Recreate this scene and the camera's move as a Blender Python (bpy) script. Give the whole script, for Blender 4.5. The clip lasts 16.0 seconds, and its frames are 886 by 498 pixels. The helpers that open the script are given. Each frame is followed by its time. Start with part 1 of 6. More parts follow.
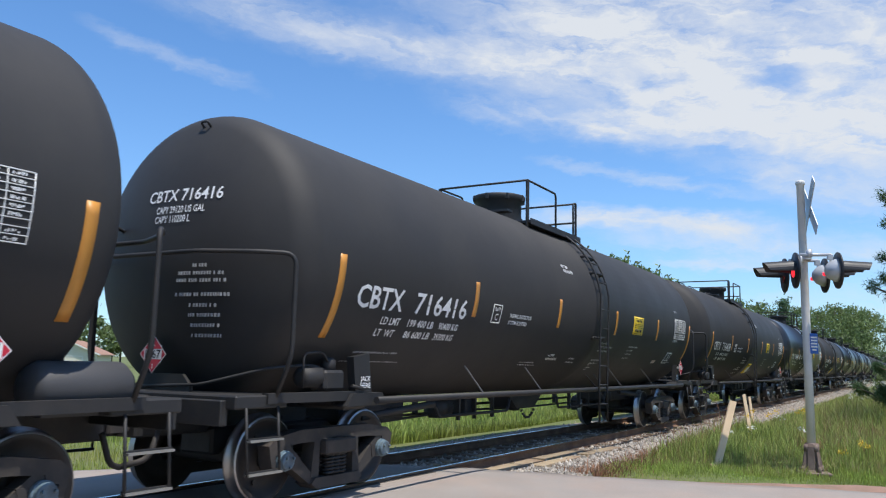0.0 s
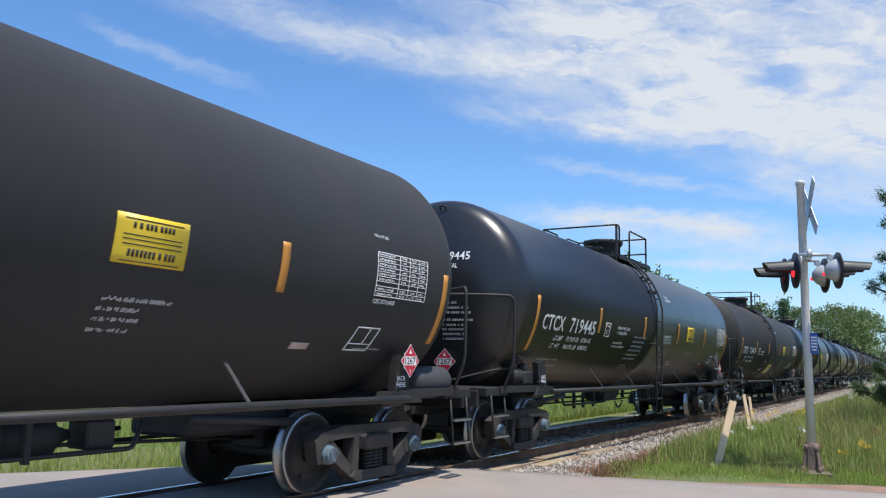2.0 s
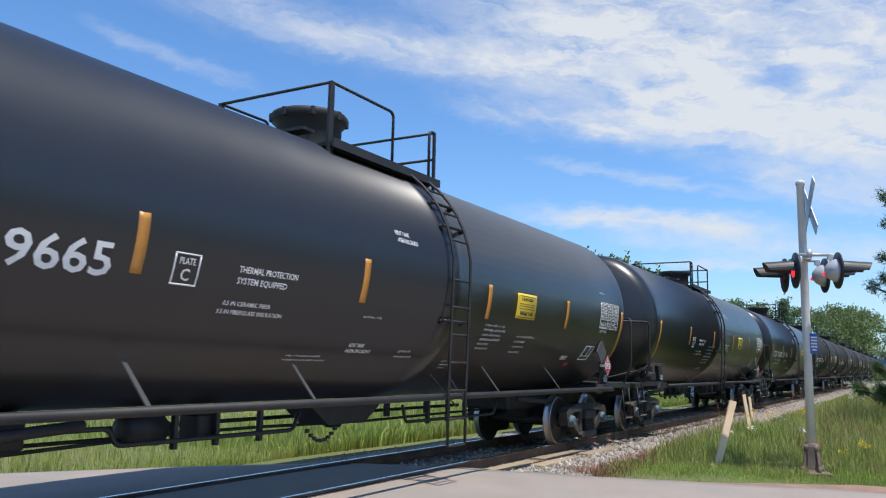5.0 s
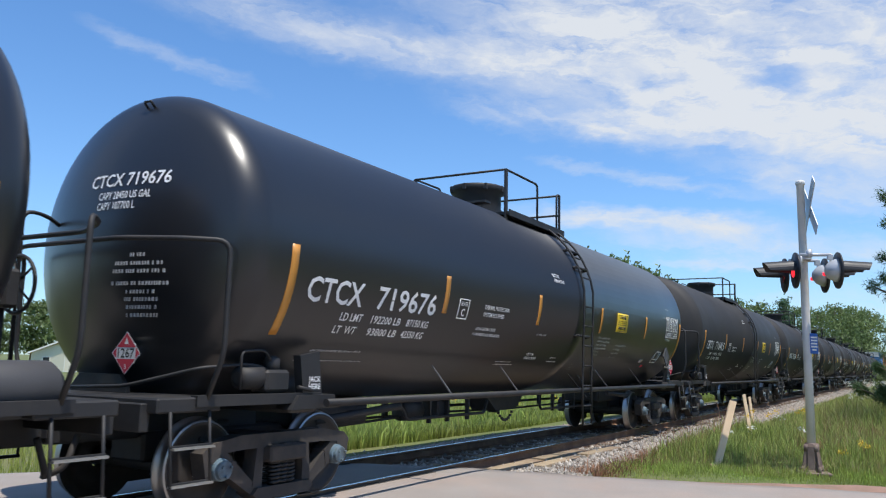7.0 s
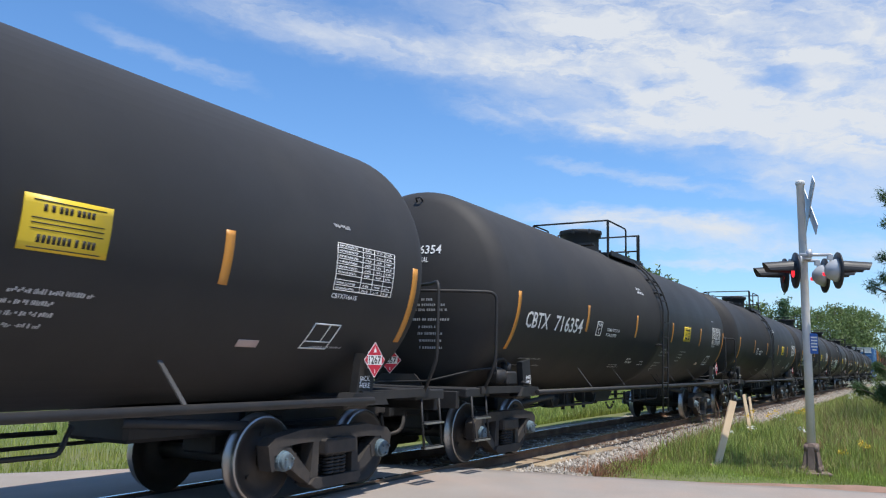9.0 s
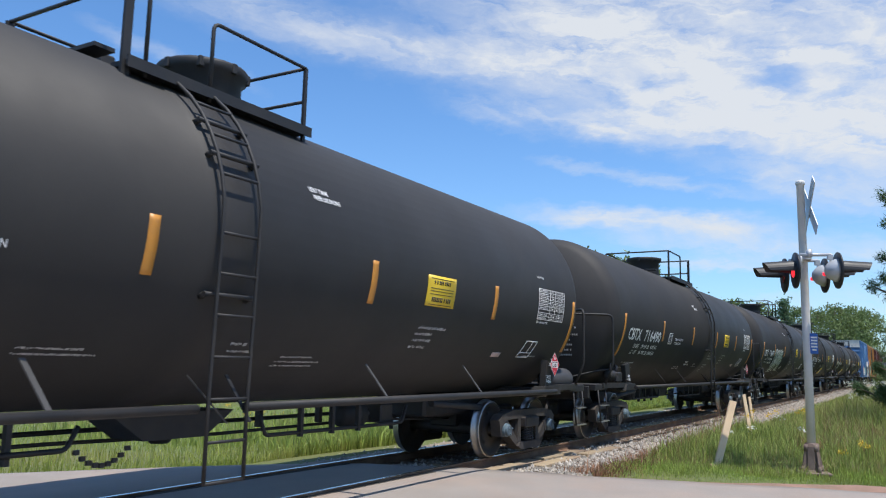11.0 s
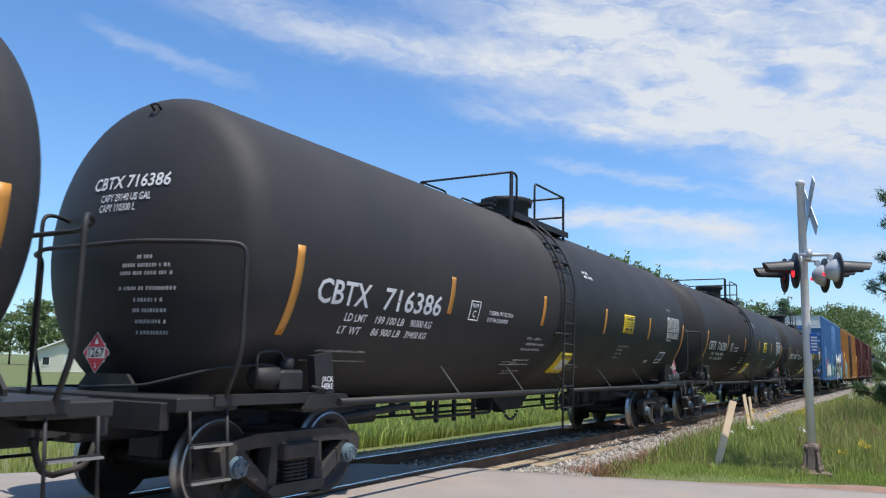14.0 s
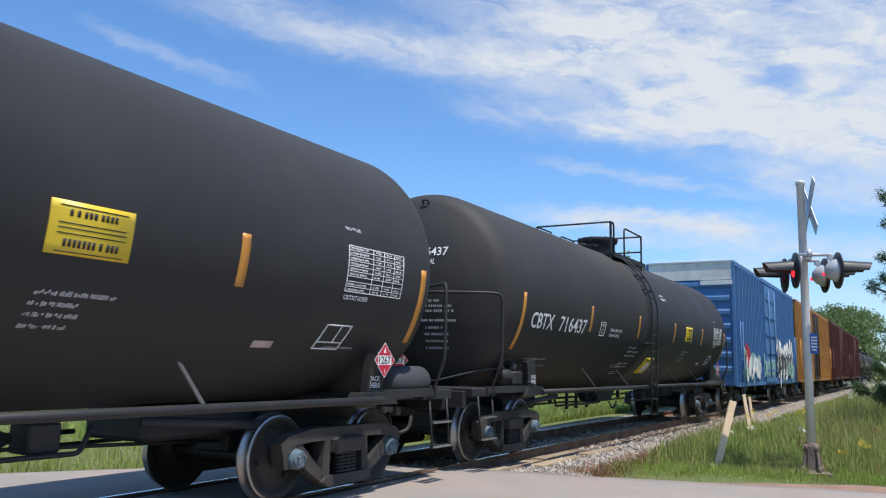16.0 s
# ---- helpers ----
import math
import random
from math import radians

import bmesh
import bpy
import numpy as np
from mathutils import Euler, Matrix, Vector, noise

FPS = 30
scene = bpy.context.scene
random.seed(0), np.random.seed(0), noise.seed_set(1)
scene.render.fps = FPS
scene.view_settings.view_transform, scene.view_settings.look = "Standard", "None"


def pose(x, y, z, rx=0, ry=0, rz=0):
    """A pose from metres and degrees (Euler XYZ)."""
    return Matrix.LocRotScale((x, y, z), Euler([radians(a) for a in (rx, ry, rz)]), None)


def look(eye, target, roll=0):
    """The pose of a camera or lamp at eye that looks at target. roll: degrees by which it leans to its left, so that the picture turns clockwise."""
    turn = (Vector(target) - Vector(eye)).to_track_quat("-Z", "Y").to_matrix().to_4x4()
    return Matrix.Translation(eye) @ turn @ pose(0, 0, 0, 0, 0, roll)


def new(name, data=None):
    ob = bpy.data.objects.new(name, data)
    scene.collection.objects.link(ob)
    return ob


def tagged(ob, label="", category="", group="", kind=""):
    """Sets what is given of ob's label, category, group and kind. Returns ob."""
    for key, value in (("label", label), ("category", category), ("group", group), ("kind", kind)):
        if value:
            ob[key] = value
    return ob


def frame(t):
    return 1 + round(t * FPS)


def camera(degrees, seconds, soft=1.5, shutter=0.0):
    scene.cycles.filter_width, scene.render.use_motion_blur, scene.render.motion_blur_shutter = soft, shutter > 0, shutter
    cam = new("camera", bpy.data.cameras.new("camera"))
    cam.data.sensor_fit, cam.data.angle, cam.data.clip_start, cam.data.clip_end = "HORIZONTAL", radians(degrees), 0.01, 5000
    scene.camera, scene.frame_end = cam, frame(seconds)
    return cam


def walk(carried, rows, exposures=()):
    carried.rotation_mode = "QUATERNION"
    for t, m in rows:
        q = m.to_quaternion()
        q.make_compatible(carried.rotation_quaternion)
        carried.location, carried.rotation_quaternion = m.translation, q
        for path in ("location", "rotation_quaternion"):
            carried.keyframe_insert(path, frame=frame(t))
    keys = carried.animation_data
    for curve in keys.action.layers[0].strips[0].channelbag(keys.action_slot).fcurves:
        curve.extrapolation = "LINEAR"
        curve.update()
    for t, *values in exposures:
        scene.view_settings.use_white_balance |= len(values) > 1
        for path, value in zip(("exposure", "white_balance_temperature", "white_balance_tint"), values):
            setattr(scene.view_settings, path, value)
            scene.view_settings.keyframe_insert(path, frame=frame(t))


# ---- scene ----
EXPOSURE = 0.07
SKY_TINT = (0.62, 0.94, 1.22, 1.0)
CLOUD = (4.75, 5.0, 5.35, 1.0)
# The eye stands on the crossing road beside a straight track along x; rail tops at z = 0.
EYE = Vector((0.0, -6.838, 1.510))
YAW, PITCH, ROLL = radians(30.592), radians(8.212), 1.256
cam = camera(58.49, 16.0, soft=1.15, shutter=0.03)
AIM = EYE + Vector((math.cos(YAW) * math.cos(PITCH), math.sin(YAW) * math.cos(PITCH), math.sin(PITCH)))
walk(cam, [(0.0, look(EYE, AIM, ROLL)), (16.0, look(EYE, AIM, ROLL))], exposures=[(0.0, EXPOSURE), (16.0, EXPOSURE)])

# ---- world and sun ----
SUN_WAY = Vector((-0.10, -0.29, 0.90)).normalized()
SUN_POWER, SKY_POWER = 4.8, 0.15
lamp = bpy.data.lights.new("sun", "SUN")
lamp.energy, lamp.angle, lamp.color = SUN_POWER, radians(0.55), (1.0, 0.95, 0.88)
sun = new("sun", lamp)
sun.matrix_world = look(SUN_WAY * 200, (0, 0, 0))

world = bpy.data.worlds.new("sky")
scene.world = world
world.use_nodes = True


class Net:
    """Short hand for wiring node trees."""

    def __init__(self, tree):
        self.tree = tree
        tree.nodes.clear()

    def node(self, kind, **values):
        n = self.tree.nodes.new(kind)
        for key, value in values.items():
            if key in ("op", "operation"):
                n.operation = value
            elif key == "blend":
                n.blend_type = value
        return n

    def put(self, socket, value):
        if isinstance(value, bpy.types.NodeSocket):
            self.tree.links.new(value, socket)
        else:
            socket.default_value = value

    def math(self, op, a, b=0.0, clamp=False):
        n = self.tree.nodes.new("ShaderNodeMath")
        n.operation, n.use_clamp = op, clamp
        self.put(n.inputs[0], a)
        self.put(n.inputs[1], b)
        return n.outputs[0]

    def mix(self, fac, a, b, blend="MIX"):
        n = self.tree.nodes.new("ShaderNodeMix")
        n.data_type, n.blend_type = "RGBA", blend
        self.put(n.inputs[0], fac)
        self.put(n.inputs[6], a)
        self.put(n.inputs[7], b)
        return n.outputs[2]

    def noise(self, vector, scale, detail=4.0, rough=0.55, distortion=0.0):
        n = self.tree.nodes.new("ShaderNodeTexNoise")
        if vector is not None:
            self.put(n.inputs["Vector"], vector)
        n.inputs["Scale"].default_value = scale
        n.inputs["Detail"].default_value = detail
        n.inputs["Roughness"].default_value = rough
        n.inputs["Distortion"].default_value = distortion
        return n.outputs["Fac"]

    def ramp(self, fac, stops):
        n = self.tree.nodes.new("ShaderNodeValToRGB")
        els = n.color_ramp.elements
        while len(els) < len(stops):
            els.new(0.5)
        for e, (pos, col) in zip(els, stops):
            e.position, e.color = pos, (*col, 1.0) if len(col) == 3 else col
        self.put(n.inputs[0], fac)
        return n.outputs["Color"]

    def xyz(self, x, y, z):
        n = self.tree.nodes.new("ShaderNodeCombineXYZ")
        for s, v in zip(n.inputs, (x, y, z)):
            self.put(s, v)
        return n.outputs[0]


def build_sky():
    net = Net(world.node_tree)
    sky = net.node("ShaderNodeTexSky")
    sky.sky_type, sky.sun_disc = "NISHITA", False
    sky.sun_elevation, sky.sun_rotation = math.asin(SUN_WAY.z), math.atan2(SUN_WAY.x, SUN_WAY.y)
    sky.air_density, sky.dust_density, sky.ozone_density = 1.0, 0.3, 2.5
    way = net.node("ShaderNodeTexCoord").outputs["Generated"]
    split = net.node("ShaderNodeSeparateXYZ")
    net.put(split.inputs[0], way)
    x, y, z = split.outputs
    deg = 57.2958
    az = net.math("MULTIPLY", net.math("ARCTAN2", y, x), deg)
    el = net.math("MULTIPLY", net.math("ARCSINE", z), deg)
    # wind-drawn warp of the cloud bands
    flat = net.xyz(net.math("MULTIPLY", az, 0.05), net.math("MULTIPLY", el, 0.12), 0.0)
    w1 = net.math("MULTIPLY", net.math("SUBTRACT", net.noise(flat, 3.0, 6.0, 0.6), 0.5), 5.0)
    w2 = net.math("MULTIPLY", net.math("SUBTRACT", net.noise(flat, 9.0, 6.0, 0.6), 0.5), 2.2)
    az2 = net.math("ADD", az, w1)
    el2 = net.math("ADD", net.math("ADD", el, net.math("MULTIPLY", w2, 0.9)), net.math("MULTIPLY", w1, 0.25))
    # cirrus bands: azimuth and elevation of both ends, half width (degrees), weight
    bands = [
        (49.9, 24.6, 22.6, 20.6, 1.30, 0.75), (30.3, 24.0, -6.0, 15.0, 3.0, 0.85), (26.0, 26.5, -8.0, 20.0, 4.0, 0.95),
        (18.4, 19.0, -4.0, 13.0, 2.2, 0.85), (29.3, 18.4, 12.6, 16.1, 0.9, 0.75), (10.7, 14.0, -2.0, 9.6, 1.3, 0.6),
        (23.4, 14.6, 8.6, 11.7, 0.4, 0.45), (25.0, 10.9, 7.2, 9.5, 0.8, 0.85), (17.7, 9.0, -2.0, 7.2, 1.1, 0.7),
        (15.4, 7.3, 8.8, 6.9, 0.4, 0.5), (56.0, 21.4, 44.4, 18.9, 0.5, 0.30), (14.7, 3.6, -3.0, 4.6, 1.6, 0.45),
        (8.7, 19.8, 5.1, 18.9, 0.8, -1.0), (52.0, 33.0, -5.0, 31.0, 4.5, 0.8),
    ]
    total = None
    for a0, e0, a1, e1, half, weight in bands:
        ca, ce, dx, dy = (a0 + a1) / 2, (e0 + e1) / 2, (a1 - a0) / 2, (e1 - e0) / 2
        long = math.hypot(dx, dy)
        ux, uy = dx / long, dy / long
        px, py = net.math("SUBTRACT", az2, ca), net.math("SUBTRACT", el2, ce)
        along = net.math("ADD", net.math("MULTIPLY", px, ux / long), net.math("MULTIPLY", py, uy / long))
        across = net.math("ADD", net.math("MULTIPLY", px, -uy / half), net.math("MULTIPLY", py, ux / half))
        r2 = net.math("ADD", net.math("POWER", net.math("ABSOLUTE", along), 4.0), net.math("POWER", net.math("ABSOLUTE", across), 2.0))
        bell = net.math("MULTIPLY", net.math("POWER", 2.71828, net.math("MULTIPLY", r2, -1.0)), weight)
        total = bell if total is None else net.math("ADD", total, bell)
    # loose cirrus in the rest of the sky, outside the bands
    high = net.math("MULTIPLY", net.math("SUBTRACT", net.noise(way, 2.2, 7.0, 0.6, 0.6), 0.50), 3.0, clamp=True)
    away = net.math("GREATER_THAN", net.math("ABSOLUTE", net.math("SUBTRACT", az, 28.0)), 42.0)
    total = net.math("ADD", total, net.math("MULTIPLY", high, away))
    # streaks that fall gently with the wind, and softer puffs
    fibre = net.noise(net.xyz(net.math("MULTIPLY", az2, 0.055), net.math("SUBTRACT", net.math("MULTIPLY", el2, 0.20), net.math("MULTIPLY", az2, 0.030)), 0.0), 3.0, 8.0, 0.60, 0.8)
    puffs = net.noise(net.xyz(net.math("MULTIPLY", az, 0.10), net.math("SUBTRACT", net.math("MULTIPLY", el, 0.22), net.math("MULTIPLY", az, 0.02)), 4.0), 2.2, 6.0, 0.58, 0.3)
    fibre = net.math("MULTIPLY", net.math("SUBTRACT", net.math("ADD", net.math("MULTIPLY", fibre, 0.6), net.math("MULTIPLY", puffs, 0.4)), 0.36), 3.3, clamp=True)
    cover = net.math("MULTIPLY", total, net.math("ADD", net.math("MULTIPLY", fibre, 0.95), 0.26), clamp=True)
    cover = net.math("MULTIPLY", net.math("POWER", cover, 0.9), 0.97)
    haze = net.math("MULTIPLY", net.math("POWER", 2.71828, net.math("MULTIPLY", net.math("ABSOLUTE", el), -0.14)), 0.36)
    cover = net.math("MAXIMUM", cover, haze)
    tint = net.mix(1.0, sky.outputs[0], SKY_TINT, "MULTIPLY")
    colour = net.mix(cover, tint, CLOUD)
    back = net.node("ShaderNodeBackground")
    net.put(back.inputs["Color"], colour)
    back.inputs["Strength"].default_value = SKY_POWER
    net.put(net.node("ShaderNodeOutputWorld").inputs["Surface"], back.outputs[0])


build_sky()


# ---- materials ----
def material(name, base, rough=0.6, metal=0.0, vary=0.25, scale=3.0, bump=0.02, fine=60.0, second=None, amount=0.5, patch=1.0, coat=0.0,
             island=0.0, each=0.0, specular=0.5, low=0.45, high=0.65, through_light=0.0, uneven=0.25):
    """A surface with two scales of tone, fine relief, and patches of a second colour (dirt, rust, wear)."""
    m = bpy.data.materials.new(name)
    m.use_nodes = True
    net = Net(m.node_tree)
    where = net.node("ShaderNodeTexCoord").outputs["Object"]
    big, small = net.noise(where, scale, 5.0), net.noise(where, fine, 3.0)
    tone = net.math("ADD", net.math("MULTIPLY", big, 0.6), net.math("MULTIPLY", small, 0.4))
    value = net.math("ADD", net.math("MULTIPLY", net.math("SUBTRACT", tone, 0.5), 2.0 * vary), 1.0)
    if island:
        rnd = net.node("ShaderNodeNewGeometry").outputs["Random Per Island"]
        value = net.math("MULTIPLY", value, net.math("ADD", net.math("MULTIPLY", rnd, 2 * island), 1.0 - island))
    if each:
        rnd = net.node("ShaderNodeObjectInfo").outputs["Random"]
        value = net.math("MULTIPLY", value, net.math("ADD", net.math("MULTIPLY", rnd, 2 * each), 1.0 - each))
    colour = (*base, 1.0)
    if second:
        mask = net.ramp(net.noise(where, patch, 6.0, 0.62), [(low, (0, 0, 0)), (high, (1, 1, 1))])
        colour = net.mix(net.math("MULTIPLY", mask, amount), colour, (*second, 1.0))
    grey = net.xyz(value, value, value)
    colour = net.mix(1.0, colour, grey, "MULTIPLY")
    shader = net.node("ShaderNodeBsdfPrincipled")
    net.put(shader.inputs["Base Color"], colour)
    net.put(shader.inputs["Roughness"], net.math("ADD", net.math("MULTIPLY", net.math("SUBTRACT", big, 0.5), uneven), rough, clamp=True))
    shader.inputs["Metallic"].default_value = metal
    shader.inputs["Coat Weight"].default_value = coat
    shader.inputs["Specular IOR Level"].default_value = specular
    if bump:
        b = net.node("ShaderNodeBump")
        b.inputs["Strength"].default_value = 0.6
        b.inputs["Distance"].default_value = bump
        net.put(b.inputs["Height"], small)
        net.put(shader.inputs["Normal"], b.outputs[0])
    out = shader.outputs[0]
    if through_light:
        thin = net.node("ShaderNodeBsdfTranslucent")
        net.put(thin.inputs["Color"], colour)
        both = net.node("ShaderNodeMixShader")
        both.inputs[0].default_value = through_light
        net.put(both.inputs[1], out)
        net.put(both.inputs[2], thin.outputs[0])
        out = both.outputs[0]
    net.put(net.node("ShaderNodeOutputMaterial").inputs["Surface"], out)
    return m


def glow(name, colour, strength):
    m = bpy.data.materials.new(name)
    m.use_nodes = True
    shader = m.node_tree.nodes["Principled BSDF"]
    shader.inputs["Base Color"].default_value = (*colour, 1)
    shader.inputs["Emission Color"].default_value = (*colour, 1)
    shader.inputs["Emission Strength"].default_value = strength
    shader.inputs["Roughness"].default_value = 0.3
    return m


MATTE = material("matte_black_jacket", (0.035, 0.0335, 0.033), 0.64, specular=0.32, vary=0.10, scale=0.9, fine=14, bump=0.001, second=(0.050, 0.047, 0.044), amount=0.5, patch=0.6)
GLOSS = material("gloss_black_jacket", (0.016, 0.0165, 0.019), 0.31, specular=0.68, uneven=0.06, vary=0.08, scale=1.2, fine=12, bump=0.0, second=(0.017, 0.017, 0.017), amount=0.5, patch=0.6)
FRAME = material("dull_black_steel", (0.019, 0.019, 0.020), 0.62, vary=0.2, scale=4, fine=50, bump=0.001, second=(0.045, 0.038, 0.032), amount=0.45, patch=2.5)
CAST = material("dusty_cast_steel", (0.040, 0.036, 0.034), 0.75, vary=0.3, scale=5, fine=60, bump=0.003, second=(0.085, 0.068, 0.055), amount=0.6, patch=3.5)
WHEEL = material("dark_wheel_plate", (0.030, 0.026, 0.024), 0.6, vary=0.25, scale=5, fine=40, bump=0.001, second=(0.06, 0.045, 0.035), amount=0.5, patch=3)
TREAD = material("polished_wheel_tread", (0.42, 0.41, 0.40), 0.38, metal=1.0, vary=0.1, bump=0.0)
CAP = material("blue_grey_bearing_cap", (0.13, 0.19, 0.23), 0.55, vary=0.3, scale=8, fine=60, bump=0.001, second=(0.06, 0.05, 0.045), amount=0.6, patch=6)
STEELGREY = material("dusty_grey_brace", (0.075, 0.072, 0.070), 0.6, vary=0.2, bump=0.0)
STEEL = material("worn_bright_steel", (0.42, 0.41, 0.39), 0.4, metal=0.8, vary=0.2, bump=0.001)
ORANGE = material("amber_reflective_tape", (0.62, 0.27, 0.045), 0.45, vary=0.12, scale=3, fine=40, bump=0.0, second=(0.40, 0.19, 0.06), amount=0.5, patch=2.2)
WHITE = material("white_stencil_paint", (0.85, 0.85, 0.83), 0.6, vary=0.06, bump=0.0, second=(0.62, 0.62, 0.60), amount=0.35, patch=8)
DIMWHITE = material("weathered_white_stencil", (0.46, 0.46, 0.46), 0.65, vary=0.2, fine=30, bump=0.0)
YELLOW = material("yellow_notice_sheet", (0.80, 0.56, 0.035), 0.45, vary=0.06, bump=0.0, second=(0.70, 0.52, 0.10), amount=0.4, patch=4)
INK = material("black_ink", (0.02, 0.018, 0.015), 0.6, bump=0.0, vary=0.1)
RED = material("red_placard", (0.55, 0.02, 0.045), 0.45, vary=0.08, bump=0.0)
PINKISH = material("faded_small_notice", (0.55, 0.42, 0.38), 0.6, vary=0.2, bump=0.0)
PAPER = material("white_paper", (0.75, 0.74, 0.66), 0.7, vary=0.1, bump=0.0)
GREENPAINT = material("grey_green_spray_paint", (0.17, 0.235, 0.165), 0.65, vary=0.45, scale=6, fine=25, bump=0.0, second=(0.08, 0.09, 0.085), amount=0.6, patch=2.2)
RAILSIDE = material("rusty_rail", (0.16, 0.085, 0.05), 0.8, vary=0.3, scale=6, fine=80, bump=0.002, second=(0.30, 0.19, 0.11), amount=0.6, patch=1.5)
RAILTOP = material("polished_rail_head", (0.55, 0.55, 0.56), 0.25, metal=1.0, vary=0.08, bump=0.0)
TIMBER = material("weathered_sleeper", (0.15, 0.105, 0.075), 0.9, vary=0.35, scale=5, fine=50, bump=0.006, second=(0.42, 0.30, 0.17), amount=0.7, patch=2.5, each=0.25)
PLANK = material("old_crossing_plank", (0.36, 0.28, 0.18), 0.85, vary=0.3, scale=5, fine=60, bump=0.004, second=(0.20, 0.12, 0.08), amount=0.6, patch=2.0, each=0.2)
GROOVE = material("dark_dirty_groove_strip", (0.045, 0.038, 0.032), 0.95, vary=0.4, scale=3, fine=30, bump=0.006, second=(0.11, 0.085, 0.065), amount=0.6, patch=1.5)
STONE = material("ballast_stone", (0.34, 0.305, 0.262), 0.9, vary=0.25, scale=10, fine=60, bump=0.004, island=0.5)
BED = material("ballast_bed", (0.27, 0.225, 0.18), 0.95, vary=0.5, scale=6, fine=26, bump=0.03, second=(0.26, 0.18, 0.13), amount=0.6, patch=0.9)
ASPHALT = material("sunbleached_asphalt", (0.285, 0.250, 0.220), 0.9, vary=0.30, scale=1.2, fine=55, bump=0.008, second=(0.35, 0.265, 0.215), amount=0.7, patch=0.45)
SOIL = material("grassy_soil", (0.115, 0.145, 0.042), 0.95, vary=0.3, scale=1.5, fine=20, bump=0.03, second=(0.16, 0.14, 0.06), amount=0.6, patch=0.12)
REDSOIL = material("red_roadside_soil", (0.30, 0.18, 0.13), 0.95, vary=0.3, scale=4, fine=40, bump=0.01, second=(0.16, 0.12, 0.08), amount=0.6, patch=2)
MOWN = material("mown_grass_blades", (0.32, 0.42, 0.085), 0.7, vary=0.2, scale=0.8, fine=6, bump=0.0, island=0.35, second=(0.26, 0.25, 0.09), amount=0.5, patch=0.5, through_light=0.4)
TALL = material("tall_grass_blades", (0.37, 0.42, 0.110), 0.7, vary=0.2, scale=0.5, fine=5, bump=0.0, island=0.4, second=(0.36, 0.30, 0.13), amount=0.8, patch=0.35, through_light=0.4)
MEADOW = material("meadow_blades", (0.31, 0.38, 0.085), 0.7, vary=0.2, scale=0.2, fine=3, bump=0.0, island=0.22, second=(0.42, 0.40, 0.12), amount=0.7, patch=0.12, through_light=0.4)
STRAW = material("dry_straw", (0.42, 0.34, 0.17), 0.8, vary=0.2, scale=0.7, fine=5, bump=0.0, island=0.3, through_light=0.4)
WEED = material("leafy_weeds", (0.30, 0.385, 0.090), 0.65, vary=0.2, scale=0.6, fine=5, bump=0.0, island=0.4, second=(0.26, 0.27, 0.09), amount=0.6, patch=0.5, through_light=0.4)
GOLD = material("goldenrod_flowers", (0.75, 0.50, 0.03), 0.7, vary=0.2, bump=0.0, island=0.3)
LACE = material("white_wild_flowers", (0.70, 0.70, 0.62), 0.7, vary=0.15, bump=0.0, island=0.2)
DRYWEED = material("dry_red_weeds", (0.27, 0.135, 0.075), 0.85, vary=0.3, bump=0.0, island=0.4)
BARK = material("grey_bark", (0.13, 0.10, 0.075), 0.9, vary=0.3, scale=4, fine=30, bump=0.01)
LEAF = material("broadleaf_foliage", (0.150, 0.205, 0.072), 0.6, vary=0.2, scale=0.4, fine=4, bump=0.0, island=0.45, through_light=0.4)
NEEDLE = material("pine_needles", (0.085, 0.150, 0.070), 0.6, vary=0.2, scale=0.6, fine=4, bump=0.0, island=0.45, through_light=0.4)
GALV = material("galvanised_post", (0.66, 0.64, 0.60), 0.55, metal=0.0, vary=0.15, scale=3, fine=40, bump=0.001, second=(0.52, 0.49, 0.45), amount=0.5, patch=2)
SIGNAL = material("signal_black", (0.022, 0.022, 0.023), 0.5, vary=0.15, bump=0.0)
ALU = material("dull_aluminium", (0.50, 0.51, 0.52), 0.45, metal=0.35, vary=0.15, bump=0.0)
RUSTBASE = material("rusty_iron_base", (0.19, 0.135, 0.11), 0.85, vary=0.3, scale=8, fine=60, bump=0.004, second=(0.28, 0.22, 0.18), amount=0.6, patch=6)
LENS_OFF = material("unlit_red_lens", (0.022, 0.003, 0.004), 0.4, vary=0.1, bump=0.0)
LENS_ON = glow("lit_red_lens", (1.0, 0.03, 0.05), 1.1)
BLUESIGN = material("blue_sign", (0.03, 0.12, 0.42), 0.5, vary=0.05, bump=0.0)
STAKE = material("bare_wooden_stake", (0.78, 0.57, 0.36), 0.85, vary=0.2, scale=6, fine=60, bump=0.002, second=(0.58, 0.45, 0.31), amount=0.5, patch=3)
BLUE = material("blue_boxcar_paint", (0.075, 0.20, 0.42), 0.6, vary=0.12, scale=1.5, fine=20, bump=0.001, second=(0.11, 0.22, 0.38), amount=0.6, patch=0.8)
OCHRE = material("ochre_boxcar_paint", (0.46, 0.22, 0.05), 0.65, vary=0.15, scale=1.5, fine=20, bump=0.001, second=(0.30, 0.13, 0.05), amount=0.6, patch=1.0)
MAROON = material("oxide_red_boxcar_paint", (0.105, 0.022, 0.020), 0.7, vary=0.2, scale=1.5, fine=20, bump=0.001, second=(0.07, 0.025, 0.02), amount=0.6, patch=1.0)
BOXWHITE = material("chalky_white_paint", (0.85, 0.83, 0.78), 0.7, vary=0.08, bump=0.001, second=(0.50, 0.46, 0.40), amount=0.5, patch=1.2)
